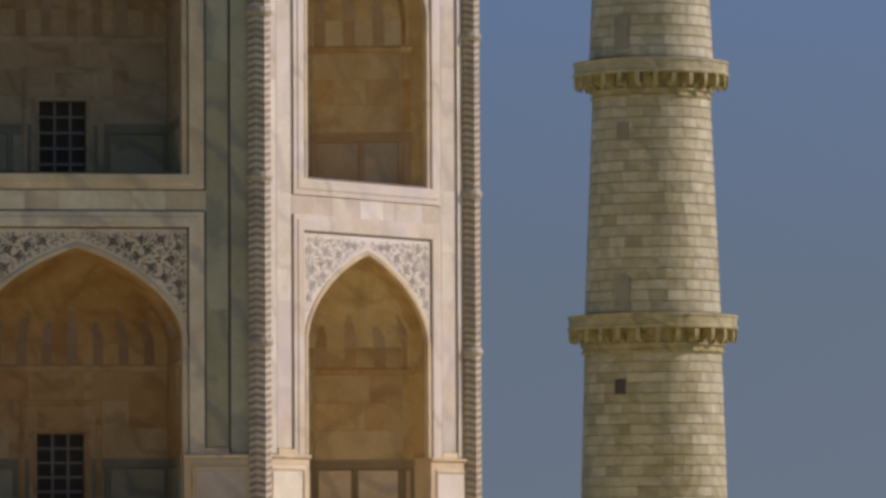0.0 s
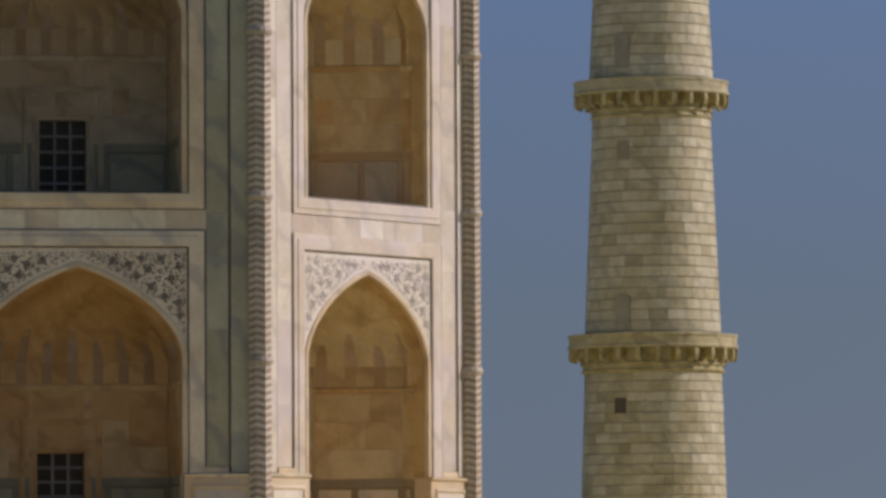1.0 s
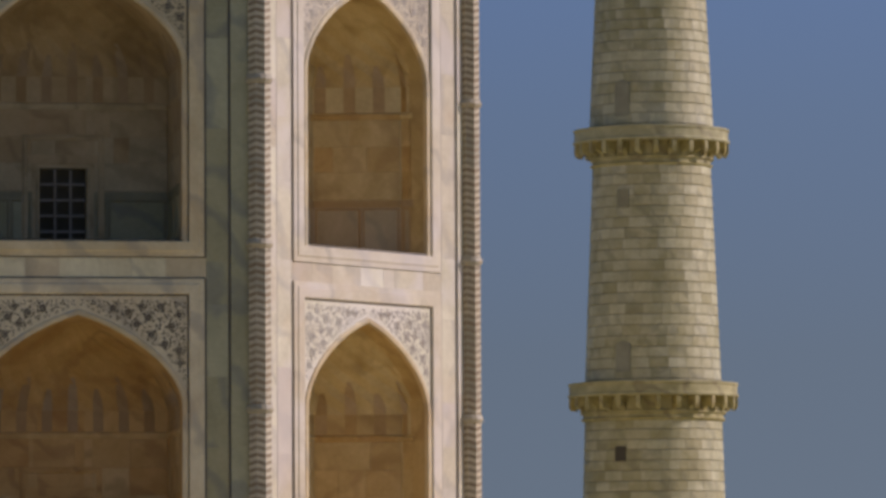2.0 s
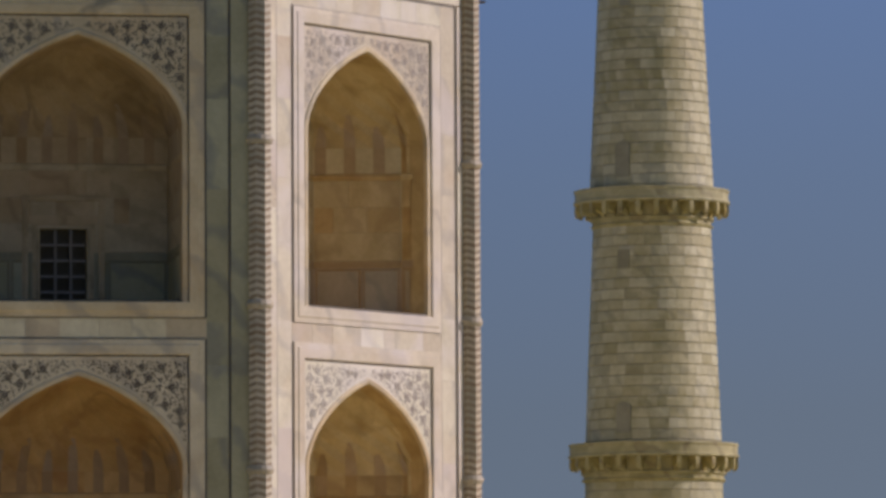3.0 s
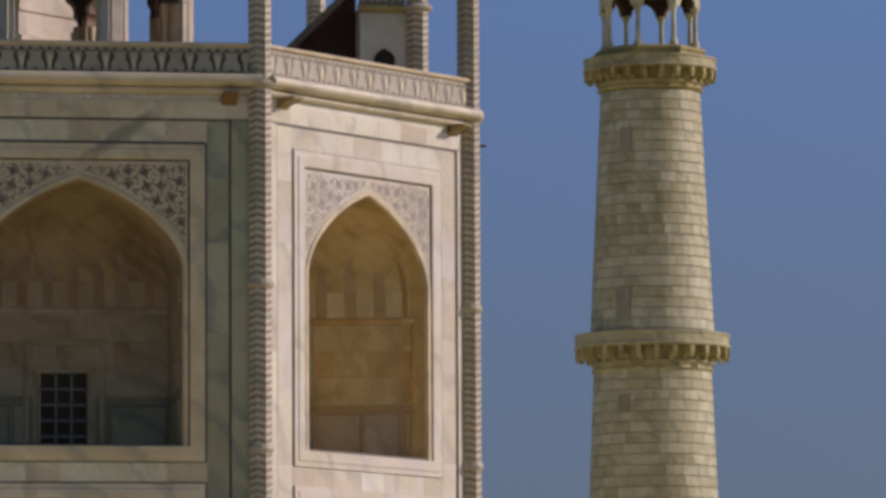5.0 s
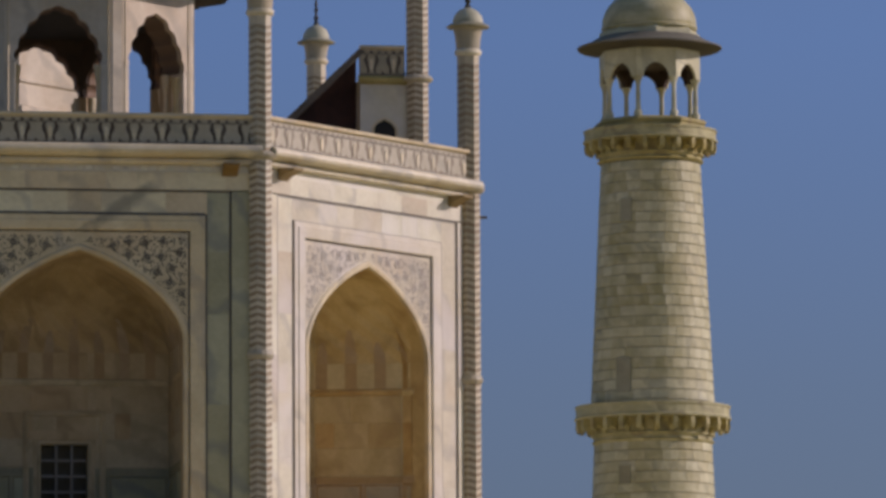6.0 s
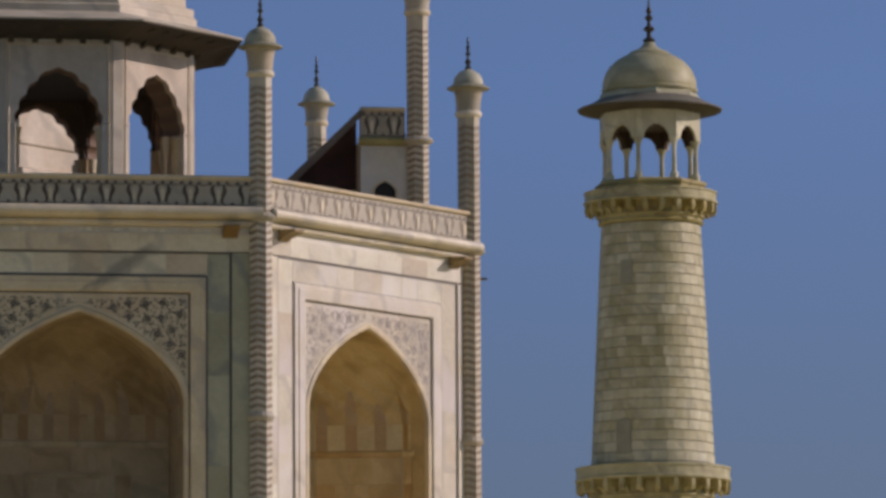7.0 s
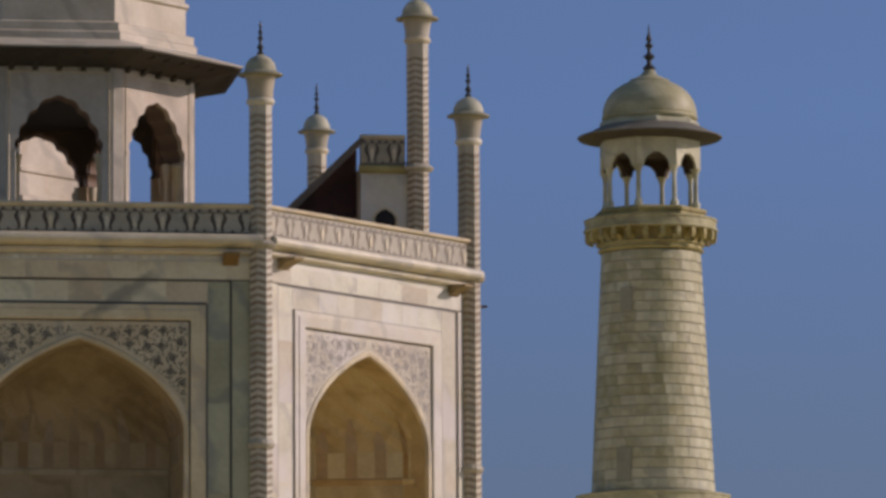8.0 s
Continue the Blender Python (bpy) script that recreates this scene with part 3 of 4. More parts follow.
        slab_piece("dado_panel", wall, MARBLE, a + 0.32, b - 0.32, -0.05, 0.0, 0.27, DADO - 0.44)
    # the two arched niches
    for lvl, (floor, cor, spring, apex, top, ftop) in enumerate(((0.02, 3.98, LOW_SPRING, LOW_APEX, LOW_TOP, LOW_FRAME), (UP_FLOOR, 12.72, UP_SPRING, UP_APEX, UP_TOP, UP_FRAME))):
        bm = bmesh.new()
        if lvl:
            rect_frame(bm, -FIELD, FIELD, UP_FLOOR, top, FRAME - FIELD, -0.025, 0.5)
        else:
            rect_frame(bm, -FIELD, FIELD, DADO, top, FRAME - FIELD, -0.025, 0.5, False)
        # border colour carries the bay's sun or shade, as do spandrel and jambs
        part("arch_frame", bm, SUNLIT_CREAM if lit else SHADE_CREAM, wall, "raised pale marble border")
        bm = bmesh.new()
        rect_frame(bm, -FIELD + 0.05, FIELD - 0.05, spring - 0.2 if not lvl else UP_FLOOR + 0.05, top - 0.05, 0.05, 0.028, 0.2, bool(lvl))
        part("inlay_line", bm, line, wall, "thin dark marble line")
        curve = arch_curve(OPEN, spring, apex)
        bm = bmesh.new()
        arch_panel(bm, curve, FIELD - 0.05, top - 0.05, 0.042, 0.55)
        spandrel = part("spandrel", bm, MARBLE if lit else CREAM, wall, "pale marble arch spandrel")
        for sd in (1, -1):
            a, b = sorted((sd * OPEN, sd * (FIELD - 0.05)))
            slab_piece("jamb", wall, MARBLE if lit else CREAM, a, b, 0.042, 0.55, floor if lvl else DADO, spring)
        path = [(OPEN, floor if lvl else DADO)] + curve + [(-OPEN, floor if lvl else DADO)]
        bm = bmesh.new()
        sweep(bm, path, [(0.0, 0.3), (-0.012, 0.05), (0.0, 0.01), (0.09, 0.0), (0.13, 0.02), (0.16, 0.07), (0.16, 0.3)])
        part("archivolt", bm, CREAM, wall, "cream rounded arch moulding")
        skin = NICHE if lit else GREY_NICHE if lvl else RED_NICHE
        # sheet over the arch's underside, coloured with the niche's shade
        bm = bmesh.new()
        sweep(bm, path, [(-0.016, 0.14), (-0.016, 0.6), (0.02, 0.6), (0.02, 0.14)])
        part("soffit", bm, skin, wall, "underside of the arch with the niche's shade in its brown")
        spandrel_vines(spandrel, spring, apex, top - 0.06, seed + lvl, SUN_VINE if lit else VINE, OPEN, FIELD)
        if with_windows:
            back = 0.5 + deep
            plan = [(OPEN, 0.5), (OPEN, back), (-OPEN, back), (-OPEN, 0.5)]
            z0, z1 = (0.33, 2.23) if not lvl else (UP_FLOOR + 0.08, UP_FLOOR + 2.17)
            wx = -0.08 if lvl else -0.15
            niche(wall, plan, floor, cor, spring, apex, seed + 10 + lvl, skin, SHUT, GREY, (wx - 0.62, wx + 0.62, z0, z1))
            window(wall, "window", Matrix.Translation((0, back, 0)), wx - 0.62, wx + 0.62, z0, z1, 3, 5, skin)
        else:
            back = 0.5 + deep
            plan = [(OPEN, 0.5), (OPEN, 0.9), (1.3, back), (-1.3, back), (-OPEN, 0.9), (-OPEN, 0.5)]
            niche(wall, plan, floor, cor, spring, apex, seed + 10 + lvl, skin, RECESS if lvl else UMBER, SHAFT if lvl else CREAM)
    # sill of the upper niche and floor slab between the storeys
    bm = bmesh.new()
    box(bm, -FIELD, FIELD, 0.3, 5.2, LOW_FRAME + 0.05, UP_FLOOR - 0.01)
    part("storey_floor", bm, NICHE, wall)
    return wall


SOUTH = pose(CORNER_A.x - 4.78, -HALF, 0)
mid = (CORNER_A + CORNER_B) / 2
SOUTH_EAST = pose(mid.x, mid.y, 0, 0, 0, 45)
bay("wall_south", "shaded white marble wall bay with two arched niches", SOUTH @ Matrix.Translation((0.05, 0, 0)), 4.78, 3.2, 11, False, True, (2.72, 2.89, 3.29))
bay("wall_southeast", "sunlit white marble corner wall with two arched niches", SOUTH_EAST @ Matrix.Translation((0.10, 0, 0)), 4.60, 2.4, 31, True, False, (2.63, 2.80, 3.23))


# ---- parapets ----
def parapet(name, m, reach, y, z0, z1, step, label, ink):
    top = thing(name, label, "parapet", m, kind="structure")
    bm = bmesh.new()
    box(bm, -reach, reach, y, y + 0.3, z0, z1 - 0.1)
    pw = part("parapet_wall", bm, SHAFT, top)
    bm = bmesh.new()
    extrude_x(bm, [(y - 0.04, z1 - 0.12), (y - 0.08, z1 - 0.08), (y - 0.08, z1 - 0.02), (y - 0.04, z1), (y + 0.34, z1), (y + 0.34, z1 - 0.12)], -reach, reach)
    part("coping", bm, CREAM, top)
    bm = bmesh.new()
    box(bm, -reach, reach, y - 0.012, y, z1 - 0.27, z1 - 0.24)
    box(bm, -reach, reach, y - 0.012, y, z0 + 0.005, z0 + 0.045)
    part("inlay_line", bm, BROWN, top)
    # one motif: a pair of curved blades round a pale bud, with a drop between the pairs
    h = (z1 - z0) * 0.62
    bm = bmesh.new()
    for sd in (1, -1):
        k = 8
        left, right = [], []
        for i in range(k + 1):
            t = i / k
            cx = 0.135 - 0.05 * math.sin(6.0 * t + 0.3) - 0.02 * t
            w = 0.018 + 0.05 * math.sin(math.pi * min(1.0, t * 0.92 + 0.08)) ** 0.8 * (0.55 + 0.45 * t)
            left.append((sd * (cx - w), z0 + 0.06 + h * t))
            right.append((sd * (cx + w), z0 + 0.06 + h * t))
        plate(bm, left + right[::-1], y - 0.006, y)
    plate(bm, [(-0.07, z1 - 0.2), (0, z1 - 0.25), (0.07, z1 - 0.2), (0, z1 - 0.15)], y - 0.006, y)
    for sd in (1, -1):
        plate(bm, [(sd * 0.16, z1 - 0.2), (sd * 0.22, z1 - 0.24), (sd * 0.3, z1 - 0.2), (sd * 0.22, z1 - 0.16)], y - 0.006, y)
    # a small foot between two pairs
    plate(bm, [(step / 2 - 0.07, z0 + 0.05), (step / 2 + 0.07, z0 + 0.05), (step / 2 + 0.02, z0 + 0.09), (step / 2, z0 + 0.13), (step / 2 - 0.02, z0 + 0.09)], y - 0.006, y)
    n = max(1, round(2 * reach / step))
    first = part("carved_motif", bm, ink, pw)
    for i in range(n):
        ob = first if i == 0 else place("carved_motif", first.data, pw)
        ob.location.x = -reach + 2 * reach * (i + 0.5) / n
    # shallow pale bosses between the blades
    bm = bmesh.new()
    plate(bm, [(0.07 * math.cos(a), z0 + 0.06 + h * 0.45 + h * 0.34 * math.sin(a)) for a in [6.283 * j / 10 for j in range(10)]], y - 0.02, y)
    first = part("carved_bud", bm, CREAM, pw)
    for i in range(n):
        ob = first if i == 0 else place("carved_bud", first.data, pw)
        ob.location.x = -reach + 2 * reach * (i + 0.5) / n
    return top


parapet("parapet_south", SOUTH, 4.76, -0.12, CORNICE, PARAPET, 0.735, "shaded marble parapet with dark leaf inlay", MOTIF)
parapet("parapet_southeast", SOUTH_EAST, 4.58, -0.12, CORNICE, PARAPET, 0.70, "sunlit marble parapet, leaf inlay coloured paler for the sun", SUN_MOTIF)


# ---- slender corner shafts with their pinnacles ----
def pinnacle(label, x, y, base, rings, r, neck, plate_z, plate_r, tip, group):
    """An eight-sided shaft from base to neck, zigzag inlay, rings, a flared head under a cap with dome and finial."""
    top = thing("corner_shaft", label, "column", pose(x, y, 0), group)
    bm = bmesh.new()
    ph = math.pi / 8
    lathe(bm, [(r, base), (r, neck)], 8, ph)
    shaft = part("shaft", bm, PALE, top)
    step, band, rise = 0.19, 0.09, 0.05
    ro, half = (r + 0.004) * math.cos(math.pi / 8), (r + 0.004) * math.sin(math.pi / 8)
    bm = bmesh.new()
    low, high = [], []
    for i in range(8):
        turn = Matrix.Rotation(math.pi / 4 * i, 3, "Z")
        d0, d1 = (0, rise) if i % 2 else (rise, 0)
        for y_, d, h in ((-half, d0 + band * 0.35, band * 0.3), (-half * 0.78, d0, band), (half * 0.78, d1, band)):
            low.append(bm.verts.new(turn @ Vector((ro, y_, d))))
            high.append(bm.verts.new(turn @ Vector((ro, y_, d + h))))
    for i in range(24):
        j = (i + 1) % 24
        bm.faces.new((low[i], low[j], high[j], high[i]))
    first = part("zigzag_band", bm, ZIGZAG, shaft)
    for i in range(int((neck - 0.5 - base) / step)):
        ob = first if i == 0 else place("zigzag_band", first.data, shaft)
        ob.location.z = base + 0.2 + step * i
    for zr in rings:
        bm = bmesh.new()
        e = 0.14 if zr > 18 else 0.06
        lathe(bm, [(r, zr - 0.12), (r + e * 0.6, zr - 0.07), (r + e, zr), (r + e * 0.6, zr + 0.07), (r, zr + 0.12)], 16)
        part("ring", bm, SHAFT, shaft)
    hgt = plate_z - neck
    bm = bmesh.new()
    lathe(bm, [(r * 1.06, neck + 0.01), (r * 1.07, neck + hgt * 0.2), (r * 1.12, neck + hgt * 0.5), (r * 1.22, neck + hgt * 0.8), (r * 1.34, neck + hgt)], 24)
    part("flared_head", bm, SHAFT, top)
    bm = bmesh.new()
    lathe(bm, [(r * 0.98, neck - 0.12), (r * 1.12, neck - 0.09), (r * 1.2, neck - 0.04), (r * 1.2, neck + 0.02), (r * 1.1, neck + 0.05)], 24)
    part("collar", bm, CREAM, top)
    bm = bmesh.new()
    lathe(bm, [(r * 1.3, plate_z - 0.02), (plate_r, plate_z), (plate_r, plate_z + 0.035), (r * 1.4, plate_z + 0.12)], 24)
    part("cap_plate", bm, SHUT, top, "weathered olive cap plate")
    dome = (tip - plate_z) * 0.30
    bm = bmesh.new()
    lathe(bm, [(r * 1.38, plate_z + 0.1)] + [(r * 1.36 * math.cos(a), plate_z + 0.12 + dome * math.sin(a)) for a in [math.pi / 2 * j / 7 for j in range(7)]] + [(0.06, plate_z + 0.14 + dome)], 24)
    cap = part("dome", bm, PATINA, top, "small olive-tinged marble dome")
    z0 = plate_z + dome + 0.1
    hh = tip - z0
    bm = bmesh.new()
    lathe(bm, [(0.07, z0), (0.10, z0 + hh * 0.06), (0.045, z0 + hh * 0.14), (0.09, z0 + hh * 0.24), (0.04, z0 + hh * 0.34), (0.035, z0 + hh * 0.42), (0.08, z0 + hh * 0.5), (0.03, z0 + hh * 0.58), (0.06, z0 + hh * 0.68), (0.025, z0 + hh * 0.76), (0.04, z0 + hh * 0.85), (0.01, tip)], 12)
    part("finial", bm, BRONZE, cap, "dark bronze finial")
    return top


LEVELS = [0.25, 4.52, 8.82, 13.12, 18.35]
pinnacle("slender inlaid marble corner shaft, half in sunlight", CORNER_A.x, CORNER_A.y, 0, LEVELS, 0.31, 22.17, 22.84, 0.59, 24.30, "corner shafts")
pinnacle("slender inlaid marble shaft beside open sky", CORNER_B.x, CORNER_B.y, 0, LEVELS, 0.31, 22.17, 22.84, 0.59, 24.30, "corner shafts")
PW = 11.783
for sy, up in ((-1, 0.04), (1, 0.22)):
    pinnacle("tall inlaid marble shaft at the gate block's edge", HALF + 0.05, sy * PW, 18.0, [22.86], 0.33, 26.62 + up, 27.22 + up, 0.63, 28.87 + up, "gate block shafts")

# ---- roof, plain closing walls ----
bm = bmesh.new()
k = HALF - 0.5
kl = HALF - LEG - 0.25
ring = [(kl, -k), (k, -kl), (k, kl), (kl, k), (-kl, k), (-k, kl), (-k, -kl), (-kl, -k)]
lo = [bm.verts.new((x, y, 18.1)) for x, y in ring]
hi = [bm.verts.new((x, y, 18.5)) for x, y in ring]
for i in range(8):
    bm.faces.new((lo[i], lo[(i + 1) % 8], hi[(i + 1) % 8], hi[i]))
bm.faces.new(lo)
bm.faces.new(hi)
tagged(part("roof", bm, ROOF), "flat roof of the mausoleum, dark to cut bounced light", "roof", kind="structure")


def plain_wall(name, xa, ya, xb, yb, label="plain white marble wall of the mausoleum"):
    ln = math.hypot(xb - xa, yb - ya)
    bm = bmesh.new()
    box(bm, 0, ln, 0, 0.8, 0, CORNICE)
    extrude_x(bm, [(0.3, CORNICE), (-0.12, CORNICE), (-0.12, PARAPET), (0.3, PARAPET)], 0, ln)
    return tagged(part(name, bm, MARBLE, None, "", pose(xa, ya, 0, 0, 0, math.degrees(math.atan2(yb - ya, xb - xa)))), label, "wall", kind="structure")


c0 = HALF - LEG
plain_wall("wall_east_a", HALF, -c0 + 0.3, HALF, -PW - 0.4)
plain_wall("wall_east_b", HALF, PW + 0.4, HALF, c0)
plain_wall("wall_northeast", HALF, c0, c0, HALF)
plain_wall("wall_north", c0, HALF, -c0, HALF)
plain_wall("wall_northwest", -c0, HALF, -HALF, c0)
plain_wall("wall_west", -HALF, c0, -HALF, -c0)
plain_wall("wall_southwest", -HALF, -c0, -c0, -HALF)
plain_wall("wall_south_far", -c0, -HALF, CORNER_A.x - 9.6, -HALF)

bm = bmesh.new()
extrude_x(bm, [(0.0, -0.06), (-0.62, -0.03), (-0.66, 0.0), (-0.62, 0.03), (0.0, 0.05)], -0.05, 0.05)
part("water_spout", bm, MOTIF, bpy.data.objects["wall_east_a"], "thin dark stone spout", Matrix.Translation((0.7, 0, 17.72)))

# ---- the east gate block, seen from its end ----
gate = thing("gate_block", "tall marble gate block with a sloping red-sandstone back", "gateway", pose(0, 0, 0))
bm = bmesh.new()
box(bm, 26.82, HALF + 0.2, -PW, PW, 0, 22.86)
part("gate_wall", bm, MARBLE, gate)
bm = bmesh.new()
extrude_x(bm, [(-PW, 22.7), (-PW - 0.14, 22.76), (-PW - 0.18, 22.86), (-PW - 0.1, 22.94), (-PW, 22.96)], 26.75, HALF + 0.1)
part("moulding", bm, OCHRE, gate)
# flat plate; the shade inside the opening is its near-black colour
bm = bmesh.new()
cur = [(27.53 + x, z) for x, z in arch_curve(0.31, 21.36, 21.66, 6)]
plate(bm, [(27.83, 20.2)] + cur + [(27.23, 20.2)], -PW - 0.006, -PW + 0.02)
part("opening", bm, VOID, gate, "small dark arched opening")
bm = bmesh.new()
sweep(bm, [(27.83, 20.2)] + cur + [(27.23, 20.2)], [(0.0, -PW), (0.0, -PW - 0.03), (0.07, -PW - 0.03), (0.07, -PW)])
part("opening_rim", bm, CREAM, gate)
# sloping slab and the dark red wall under it
bm = bmesh.new()
prof = [(26.9, 23.86), (26.9, 23.62), (21.3, 18.0), (21.1, 18.2)]
a = [bm.verts.new((x, -PW - 0.08, z)) for x, z in prof]
b = [bm.verts.new((x, PW, z)) for x, z in prof]
for i in range(4):
    bm.faces.new((a[i], a[(i + 1) % 4], b[(i + 1) % 4], b[i]))
bm.faces.new(a)
bm.faces.new(b)
part("sloping_slab", bm, BROWN, gate, "brown sloping roof slab")
bm = bmesh.new()
prof = [(26.82, 23.6), (26.82, 18.4), (21.5, 18.4)]
a = [bm.verts.new((x, -PW + 0.9, z)) for x, z in prof]
b = [bm.verts.new((x, PW - 0.9, z)) for x, z in prof]
for i in range(3):
    bm.faces.new((a[i], a[(i + 1) % 3], b[(i + 1) % 3], b[i]))
bm.faces.new(a)
bm.faces.new(b)
part("red_wall", bm, RED, gate, "dark red sandstone wall")
parapet("parapet_gate", pose(27.47, -PW, 0), 0.65, -0.05, 22.96, 23.84, 0.66, "short carved parapet on the gate block", MOTIF)


# ---- roof kiosk ----
def kiosk(m):
    top = thing("roof_kiosk", "eight-sided domed marble roof kiosk with cusped arches", "kiosk", m, "roof kiosks")
    R = 3.97
    side = 2 * R * math.tan(math.pi / 8)
    oct_r = 1 / math.cos(math.pi / 8)
    ph = math.pi / 8
    bm = bmesh.new()
    lathe(bm, [((R + 0.45) * oct_r, 18.5), ((R + 0.45) * oct_r, 19.2), ((R + 0.3) * oct_r, 19.3)], 8, ph)
    part("platform", bm, CREAM, top)
    spring, apex, head = 21.85, 23.42, 24.2
    hw = 1.16
    for i in range(8):
        f = Matrix.Rotation(math.pi / 4 * i, 4, "Z") @ Matrix.Translation((0, -R, 0))
        bm = bmesh.new()
        arch_panel(bm, cusped_curve(hw, spring, apex), side / 2 - 0.18, head, 0.0, 0.16)
        part("cusped_arch", bm, OLD, top, "", f)
        # added lining and inner face; their dark colours hold the kiosk's inner shade
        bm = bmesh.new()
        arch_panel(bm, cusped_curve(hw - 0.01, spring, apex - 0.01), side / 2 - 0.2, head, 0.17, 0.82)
        part("arch_lining", bm, REVEAL, top, "cusped lining, bounced light put into its red-brown", f)
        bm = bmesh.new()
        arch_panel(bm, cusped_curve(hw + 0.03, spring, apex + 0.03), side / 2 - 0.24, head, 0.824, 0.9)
        part("inner_face", bm, INNER_SHADE, top, "inner wall face with shade put into its colour", f)
        for sd in (1, -1):
            bm = bmesh.new()
            a, b = sorted((sd * hw, sd * (side / 2 - 0.18)))
            slab(bm, a, b, 0.0, 0.42, 19.3, spring, 0.03)
            part("jamb", bm, OLD, top, "", f)
            bm = bmesh.new()
            # added jamb lining, bounced light coloured in as brown
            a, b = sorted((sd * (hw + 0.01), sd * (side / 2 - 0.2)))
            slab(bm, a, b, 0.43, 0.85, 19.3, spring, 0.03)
            part("jamb_lining", bm, LINING, top, "jamb lining, bounced light put into its brown", f)
            # slim columns on the inner edge of each jamb
            bm = bmesh.new()
            xx = sd * (hw + 0.02)
            lathe(bm, [(0.16, 19.3), (0.16, 19.6), (0.11, 19.75), (0.10, 21.2), (0.15, 21.5), (0.19, 21.75)], 10, 0, xx, 0.25)
            part("column", bm, NICHE, top, "", f)
            bm = bmesh.new()
            lathe(bm, [(0.12, 19.3), (0.12, 19.55), (0.07, 19.68), (0.065, 21.3), (0.1, 21.5), (0.13, 21.85)], 10, 0, sd * hw, 0.62)
            part("column", bm, CREAM, top, "", f)
        g = Matrix.Rotation(math.pi / 4 * i + math.pi / 8, 4, "Z") @ Matrix.Translation((0, -R * oct_r, 0))
        bm = bmesh.new()
        slab(bm, -0.2, 0.2, 0.06, 0.5, 19.3, head, 0.06)
        part("corner_post", bm, OLD, top, "", g)
        bm = bmesh.new()
        rect_frame(bm, -side / 2 + 0.3, side / 2 - 0.3, 19.35, head - 0.2, 0.05, -0.03, 0.03, False)
        part("panel_moulding", bm, CREAM, top, "", f)
        # brackets coloured as dark as the shade they stand in
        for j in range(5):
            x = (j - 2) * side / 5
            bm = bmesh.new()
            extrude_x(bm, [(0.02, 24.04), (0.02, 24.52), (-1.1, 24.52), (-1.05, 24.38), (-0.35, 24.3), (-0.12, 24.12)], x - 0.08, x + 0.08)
            part("bracket", bm, EAVE, top, "stone bracket with the eave's shade in its colour", f)
    # lower side dark by colour for its shade; the top is a paler part
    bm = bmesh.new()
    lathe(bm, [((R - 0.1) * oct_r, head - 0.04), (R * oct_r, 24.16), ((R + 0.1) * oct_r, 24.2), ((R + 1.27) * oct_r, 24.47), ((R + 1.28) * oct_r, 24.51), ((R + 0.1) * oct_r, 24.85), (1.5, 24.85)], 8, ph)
    part("eave", bm, EAVE, top, "broad stone eave with underside shade in its colour")
    bm = bmesh.new()
    lathe(bm, [((R + 1.25) * oct_r, 24.53), ((R + 1.3) * oct_r, 24.51), ((R + 1.31) * oct_r, 24.55), ((R + 0.1) * oct_r, 24.94), (R - 0.2, 24.94)], 8, ph)
    part("eave_top", bm, OLD, top, "pale upper side of the eave")
    # ceiling coloured near black for the shade under it
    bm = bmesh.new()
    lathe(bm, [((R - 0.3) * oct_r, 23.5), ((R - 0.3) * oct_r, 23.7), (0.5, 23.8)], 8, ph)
    part("ceiling_slab", bm, VOID, top, "ceiling with shade put into its colour")
    bm = bmesh.new()
    lathe(bm, [((R + 0.06) * oct_r, 24.9), ((R + 0.06) * oct_r, 25.14), ((R - 0.02) * oct_r, 25.2), ((R - 0.02) * oct_r, 25.42), ((R - 0.24) * oct_r, 25.5), ((R - 0.24) * oct_r, 26.22), ((R - 0.16) * oct_r, 26.27), ((R - 0.16) * oct_r, 26.36), ((R - 0.26) * oct_r, 26.42), ((R - 0.26) * oct_r, 27.6), ((R - 0.08) * oct_r, 27.66), ((R - 0.08) * oct_r, 27.9), ((R - 0.3) * oct_r, 27.95)], 8, ph)
    part("drum", bm, OLD, top, "pale eight-sided drum")
    bm = bmesh.new()
    lathe(bm, [(3.45, 27.9)] + [(3.65 * math.cos(a) ** 0.9, 28.4 + 3.4 * math.sin(a)) for a in [math.pi / 2 * j / 10 for j in range(10)]] + [(0.12, 32.1)], 40)
    part("dome", bm, OLD, top)
    bm = bmesh.new()
    lathe(bm, [(0.9, 31.5), (0.4, 31.9), (0.25, 32.2), (0.3, 32.4), (0.1, 32.6), (0.2, 32.9), (0.06, 33.2), (0.02, 34.0)], 16)
    part("finial", bm, BRONZE, top)
    return top


near = kiosk(pose(17.25, -17.2, 0))
copy_thing(near, pose(17.25, 17.2, 0))


# ---- the minaret ----
MX, MY = 45.998, 46.013
tower = thing("minaret", "tall tapering minaret of pale weathered marble blocks", "minaret", pose(MX, MY, 0))
FACE = math.atan2(EYE.y - MY, EYE.x - MX)        # bearing of the garden side


